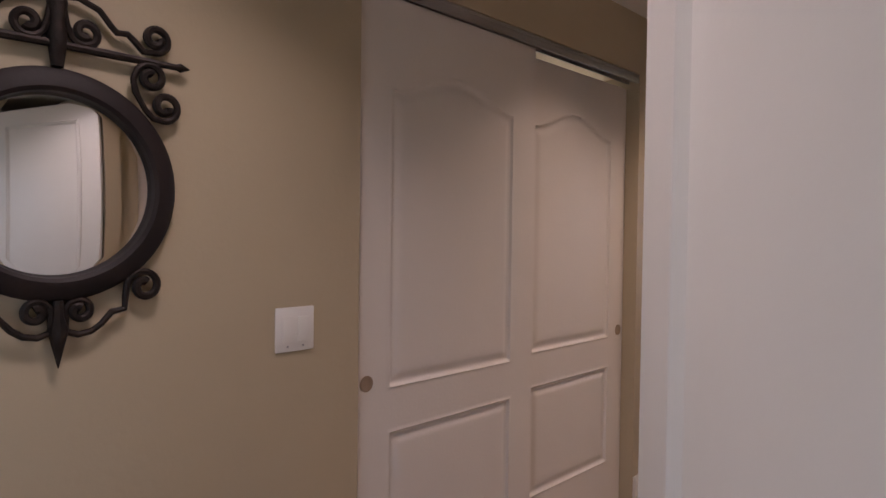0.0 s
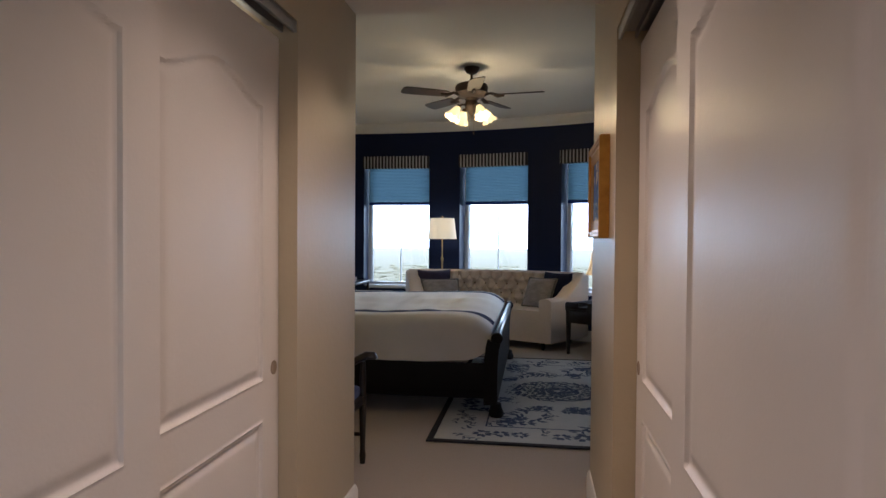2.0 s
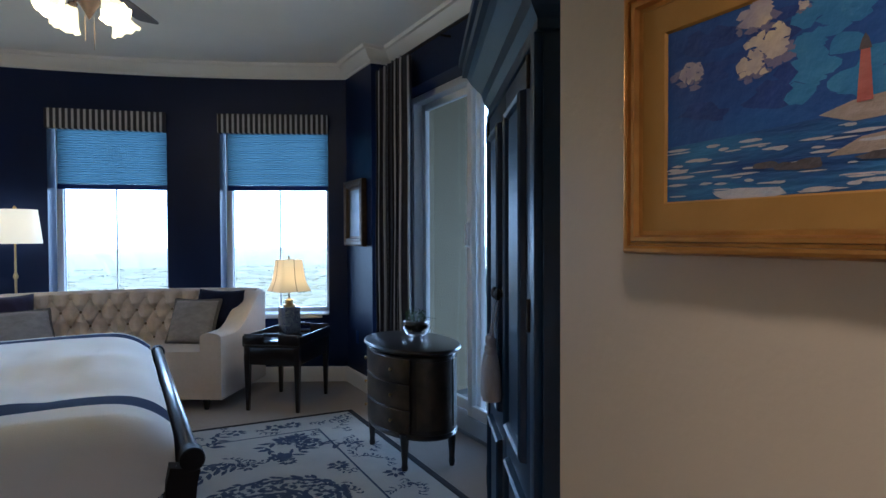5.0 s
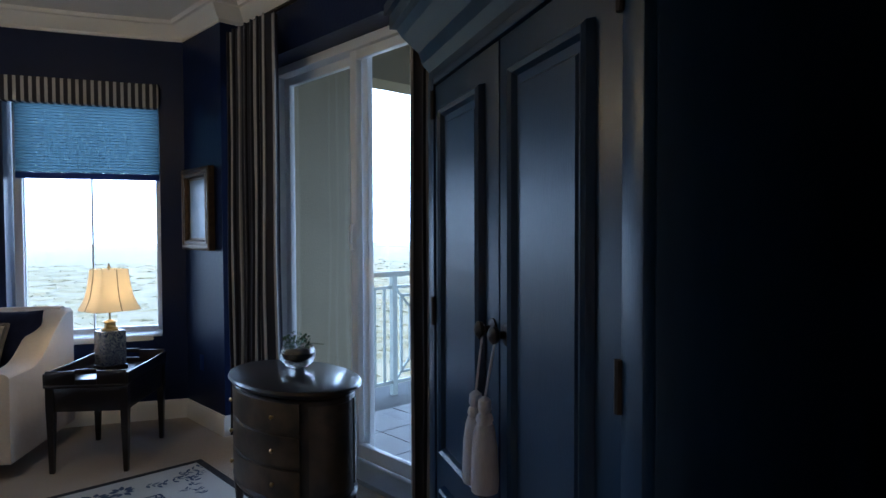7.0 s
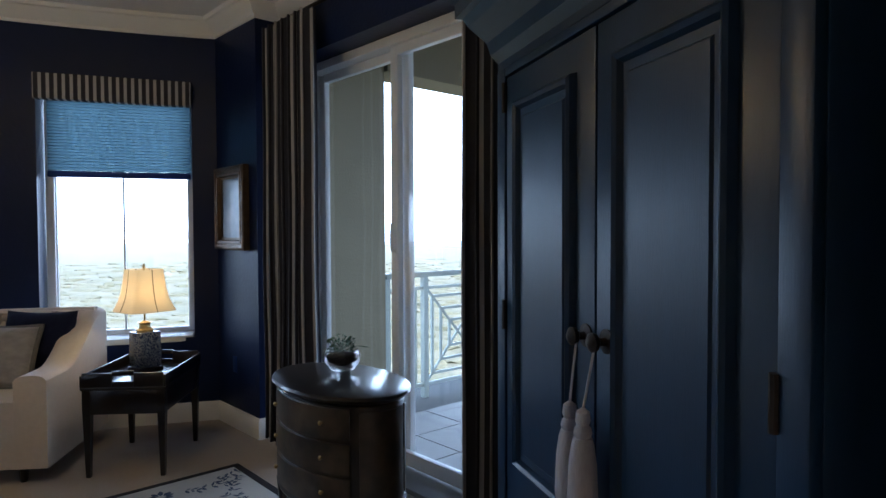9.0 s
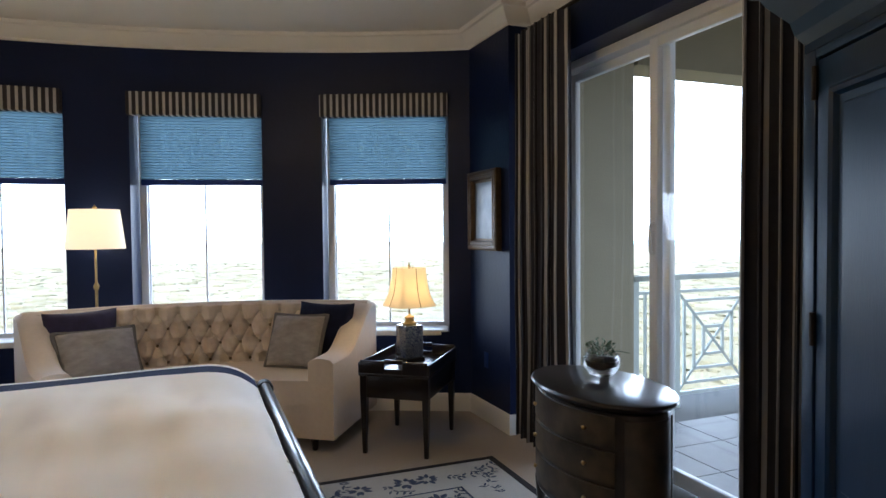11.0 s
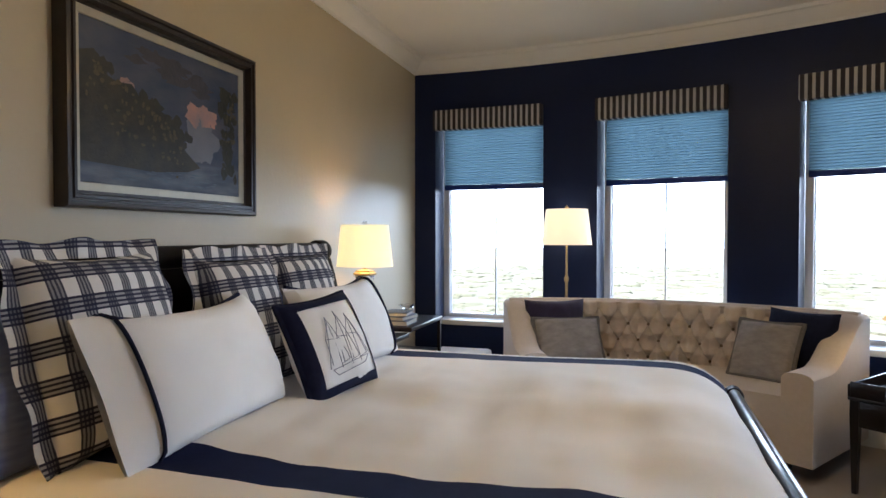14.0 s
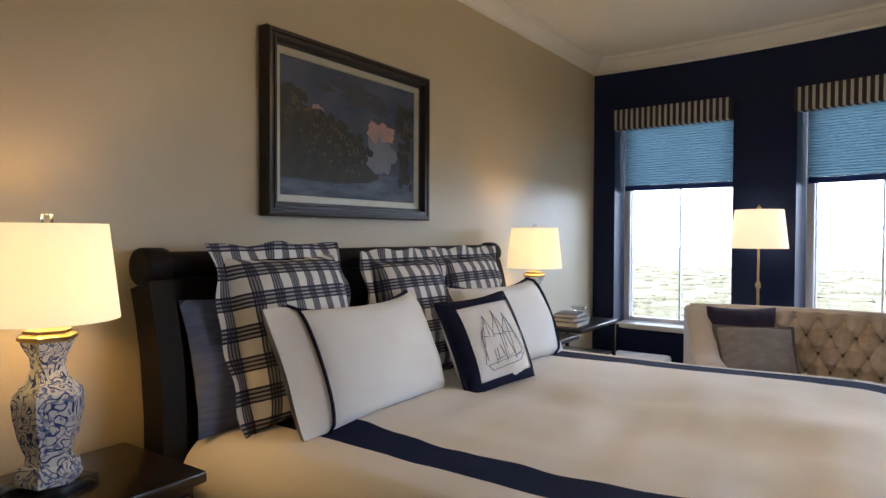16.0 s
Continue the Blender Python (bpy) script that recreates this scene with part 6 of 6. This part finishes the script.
for a, b, c, d in ((-RW + IB, RW - IB, -RL + IB, -RL + IB + 0.012), (-RW + IB, RW - IB, RL - IB - 0.012, RL - IB), (-RW + IB, -RW + IB + 0.012, -RL + IB, RL - IB), (RW - IB - 0.012, RW - IB, -RL + IB, RL - IB)):
    box(bm, a, b, c, d, 0.012, 0.0130)
part("border_line", bm, RUGBLUE, rug)
rnd = random.Random(7)
LEVEL = [0.0132]


def petal(bm, x, y, a, l, w):
    """One woven leaf."""
    LEVEL[0] = 0.0131 + (LEVEL[0] * 1e4 * 7.3 % 1.0) * 0.0006
    c, s = math.cos(a), math.sin(a)
    pts = []
    for t, k in ((0, 0), (0.25, 0.7), (0.5, 1), (0.78, 0.6), (1, 0), (0.78, -0.6), (0.5, -1), (0.25, -0.7)):
        u, v = t * l, k * w / 2 * rnd.uniform(0.8, 1.2)
        pts.append(bm.verts.new((x + c * u - s * v, y + s * u + c * v, LEVEL[0])))
    bm.faces.new(pts)


def spray(bm, x, y, a, size, n):
    """A branching spray of leaves."""
    for k in range(n):
        t = k / n
        px = x + math.cos(a + 0.9 * t) * size * t + rnd.uniform(-1, 1) * size * 0.06
        py = y + math.sin(a + 0.9 * t) * size * t + rnd.uniform(-1, 1) * size * 0.06
        for s in (-1, 1):
            petal(bm, px, py, a + 0.9 * t + s * rnd.uniform(0.5, 1.3), size * rnd.uniform(0.16, 0.3), size * rnd.uniform(0.06, 0.11))


def flower(bm, x, y, r):
    for k in range(9):
        a = 2 * math.pi * k / 9 + rnd.uniform(-0.2, 0.2)
        petal(bm, x + 0.25 * r * math.cos(a), y + 0.25 * r * math.sin(a), a, r * rnd.uniform(0.6, 0.9), r * 0.42)


def inside_rug(bm):
    for v in bm.verts:
        v.co.x = min(max(v.co.x, -RW + 0.05), RW - 0.05)
        v.co.y = min(max(v.co.y, -RL + 0.05), RL - 0.05)


bm = bmesh.new()
for rx, ry, n in ((0.36, 0.33, 60), (0.325, 0.30, 56), (0.175, 0.155, 40), (0.135, 0.115, 34), (0.09, 0.075, 22)):
    for k in range(n):
        a = 2 * math.pi * k / n
        petal(bm, rx * math.cos(a), ry * math.sin(a), a + math.pi / 2 + rnd.uniform(-0.7, 0.7), rnd.uniform(0.05, 0.08), 0.034)
for k in range(14):
    a = 2 * math.pi * k / 14
    flower(bm, 0.255 * math.cos(a), 0.225 * math.sin(a), rnd.uniform(0.05, 0.07))
flower(bm, 0, 0, 0.09)
part("medallion", bm, RUGBLUE, rug, "slate blue oval floral medallion", smooth=False)
for s in (-1, 1):
    bm = bmesh.new()
    for k in range(7):
        flower(bm, rnd.uniform(-0.2, 0.2), s * (0.60 + rnd.uniform(-0.07, 0.07)), rnd.uniform(0.05, 0.085))
    for q in (-1, 1):
        spray(bm, q * 0.12, s * 0.62, 0 if q > 0 else math.pi, 0.38, 9)
        spray(bm, q * 0.08, s * 0.60, math.pi / 2 * s + q * 0.6, 0.2, 6)
    part("bouquet", bm, RUGBLUE, rug, "slate blue woven bouquet", smooth=False)
    bm = bmesh.new()
    for y in (-0.36, 0.36):
        flower(bm, s * 0.44, y, 0.075)
        spray(bm, s * 0.44, y, rnd.uniform(0, 6), 0.16, 5)
        spray(bm, s * 0.44, y, rnd.uniform(0, 6), 0.16, 5)
    for k in range(3):
        spray(bm, s * 0.42, -0.08 + 0.08 * k, math.pi / 2 * (1 if s > 0 else -1) + k, 0.17, 5)
    part("side_sprig", bm, RUGBLUE, rug, smooth=False)
    for q in (-1, 1):
        bm = bmesh.new()
        for k in range(5):
            flower(bm, q * (0.36 + rnd.uniform(-0.1, 0.1)), s * (0.94 + rnd.uniform(-0.09, 0.09)), rnd.uniform(0.05, 0.09))
        spray(bm, q * 0.38, s * 0.95, math.pi / 2 * (1 - q), 0.2, 6)
        spray(bm, q * 0.33, s * 1.0, math.pi / 2 * (1 + q), 0.34, 9)
        spray(bm, q * 0.43, s * 0.9, -s * math.pi / 2, 0.34, 9)
        part("corner_spray", bm, RUGBLUE, rug, smooth=False)
for s in (-1, 1):
    for along in (True, False):
        k = -RL + 0.18 if along else -RW + 0.35
        while k < (RL - 0.1 if along else RW - 0.3):
            bm = bmesh.new()
            x, y = (s * (RW - 0.20), k) if along else (k, s * (RL - 0.20))
            r = rnd.uniform(0.06, 0.085)
            if rnd.random() < 0.45:
                flower(bm, x, y, r)
            else:
                spray(bm, x, y, rnd.uniform(0, 6.28), r * 2.4, 6)
            inside_rug(bm)
            part("border_flower", bm, RUGBLUE, rug, smooth=False)
            k += rnd.uniform(0.10, 0.15)

# ceiling fan
FANWOOD = mat("dark bronze fan", (0.028, 0.016, 0.011), 0.4, 0.3, second=(0.045, 0.027, 0.018), scale=8, stretch=(1, 8, 8))
fan = thing("ceiling_fan", pose(-1.22, 6.62, 0), "dark bronze ceiling fan with four lit glass bells", "ceiling fan")
part("canopy", T([(0.075, 2.919), (0.07, 2.90), (0.05, 2.87), (0.02, 2.855)], 24), FANWOOD, fan)
part("downrod", T([(0.012, 2.86), (0.012, 2.77)], 12), FANWOOD, fan)
part("motor", T([(0.03, 2.79), (0.09, 2.775), (0.145, 2.755), (0.155, 2.73), (0.15, 2.695), (0.155, 2.68), (0.12, 2.645), (0.07, 2.63), (0.05, 2.60)], 36), FANWOOD, fan)
part("switch_housing", T([(0.05, 2.61), (0.065, 2.58), (0.06, 2.54), (0.035, 2.50), (0.012, 2.46), (0.001, 2.44)], 24), FANWOOD, fan)
for k in range(5):
    m = pose(0, 0, 2.655, 0, 0, 72 * k - 8)
    bm = bmesh.new()
    loop = [(0.24, -0.055), (0.30, -0.062), (0.55, -0.07), (0.65, -0.068), (0.675, -0.05), (0.68, 0.0), (0.675, 0.05), (0.65, 0.068), (0.55, 0.07), (0.30, 0.062), (0.24, 0.055)]
    lo = [bm.verts.new((x, y, -0.004 + y * 0.2)) for x, y in loop]
    hi = [bm.verts.new((x, y, 0.004 + y * 0.2)) for x, y in loop]
    bm.faces.new(lo), bm.faces.new(hi)
    for i in range(len(loop)):
        bm.faces.new((lo[i], lo[(i + 1) % len(loop)], hi[(i + 1) % len(loop)], hi[i]))
    bmesh.ops.transform(bm, matrix=m, verts=bm.verts)
    b = part("blade", bm, FANWOOD, fan)
    part("blade_iron", tube(bmesh.new(), [m @ Vector(p) for p in ((0.12, 0, 0.0), (0.18, 0.0, 0.015), (0.25, 0.0, -0.012), (0.31, 0, -0.01))], [0.014, 0.012, 0.02, 0.012], 8), IRON, b)
for k in range(4):
    a = radians(90 * k + 35)
    c, s = math.cos(a), math.sin(a)
    part("lamp_arm", tube(bmesh.new(), [(0.05 * c, 0.05 * s, 2.56), (0.10 * c, 0.10 * s, 2.565), (0.135 * c, 0.135 * s, 2.54)], 0.009, 8), FANWOOD, fan)
    m = Matrix.Translation((0.135 * c, 0.135 * s, 2.545)) @ pose(0, 0, 0, 0, 0, math.degrees(a)) @ pose(0, 0, 0, 0, -32, 0)
    bm = bmesh.new()
    rings = []
    for r, z in ((0.018, 0.0), (0.024, -0.012), (0.034, -0.03), (0.046, -0.07), (0.056, -0.105), (0.072, -0.135)):
        rings.append([bm.verts.new(((r + (0.006 * math.cos(8 * t) if z < -0.1 else 0)) * math.cos(t), (r + (0.006 * math.cos(8 * t) if z < -0.1 else 0)) * math.sin(t), z + (0.006 * math.cos(8 * t) if z < -0.13 else 0))) for t in (2 * math.pi * i / 32 for i in range(32))])
    for p, q in zip(rings, rings[1:]):
        for i in range(32):
            bm.faces.new((p[i], p[(i + 1) % 32], q[(i + 1) % 32], q[i]))
    bmesh.ops.transform(bm, matrix=m, verts=bm.verts)
    sh = part("glass_bell", bm, BULB, fan, "lit amber glass bell shade")
    sh.visible_shadow = False
    part("socket", T([(0.012, 0.012), (0.022, 0.008), (0.024, -0.02), (0.02, -0.022)], 14, m=m), FANWOOD, fan)
for x, z in ((0.02, 2.30), (-0.02, 2.34)):
    part("pull_chain", tube(bmesh.new(), [(x, 0.02, 2.47), (x, 0.02, z)], 0.0015, 5), BRASS, fan)
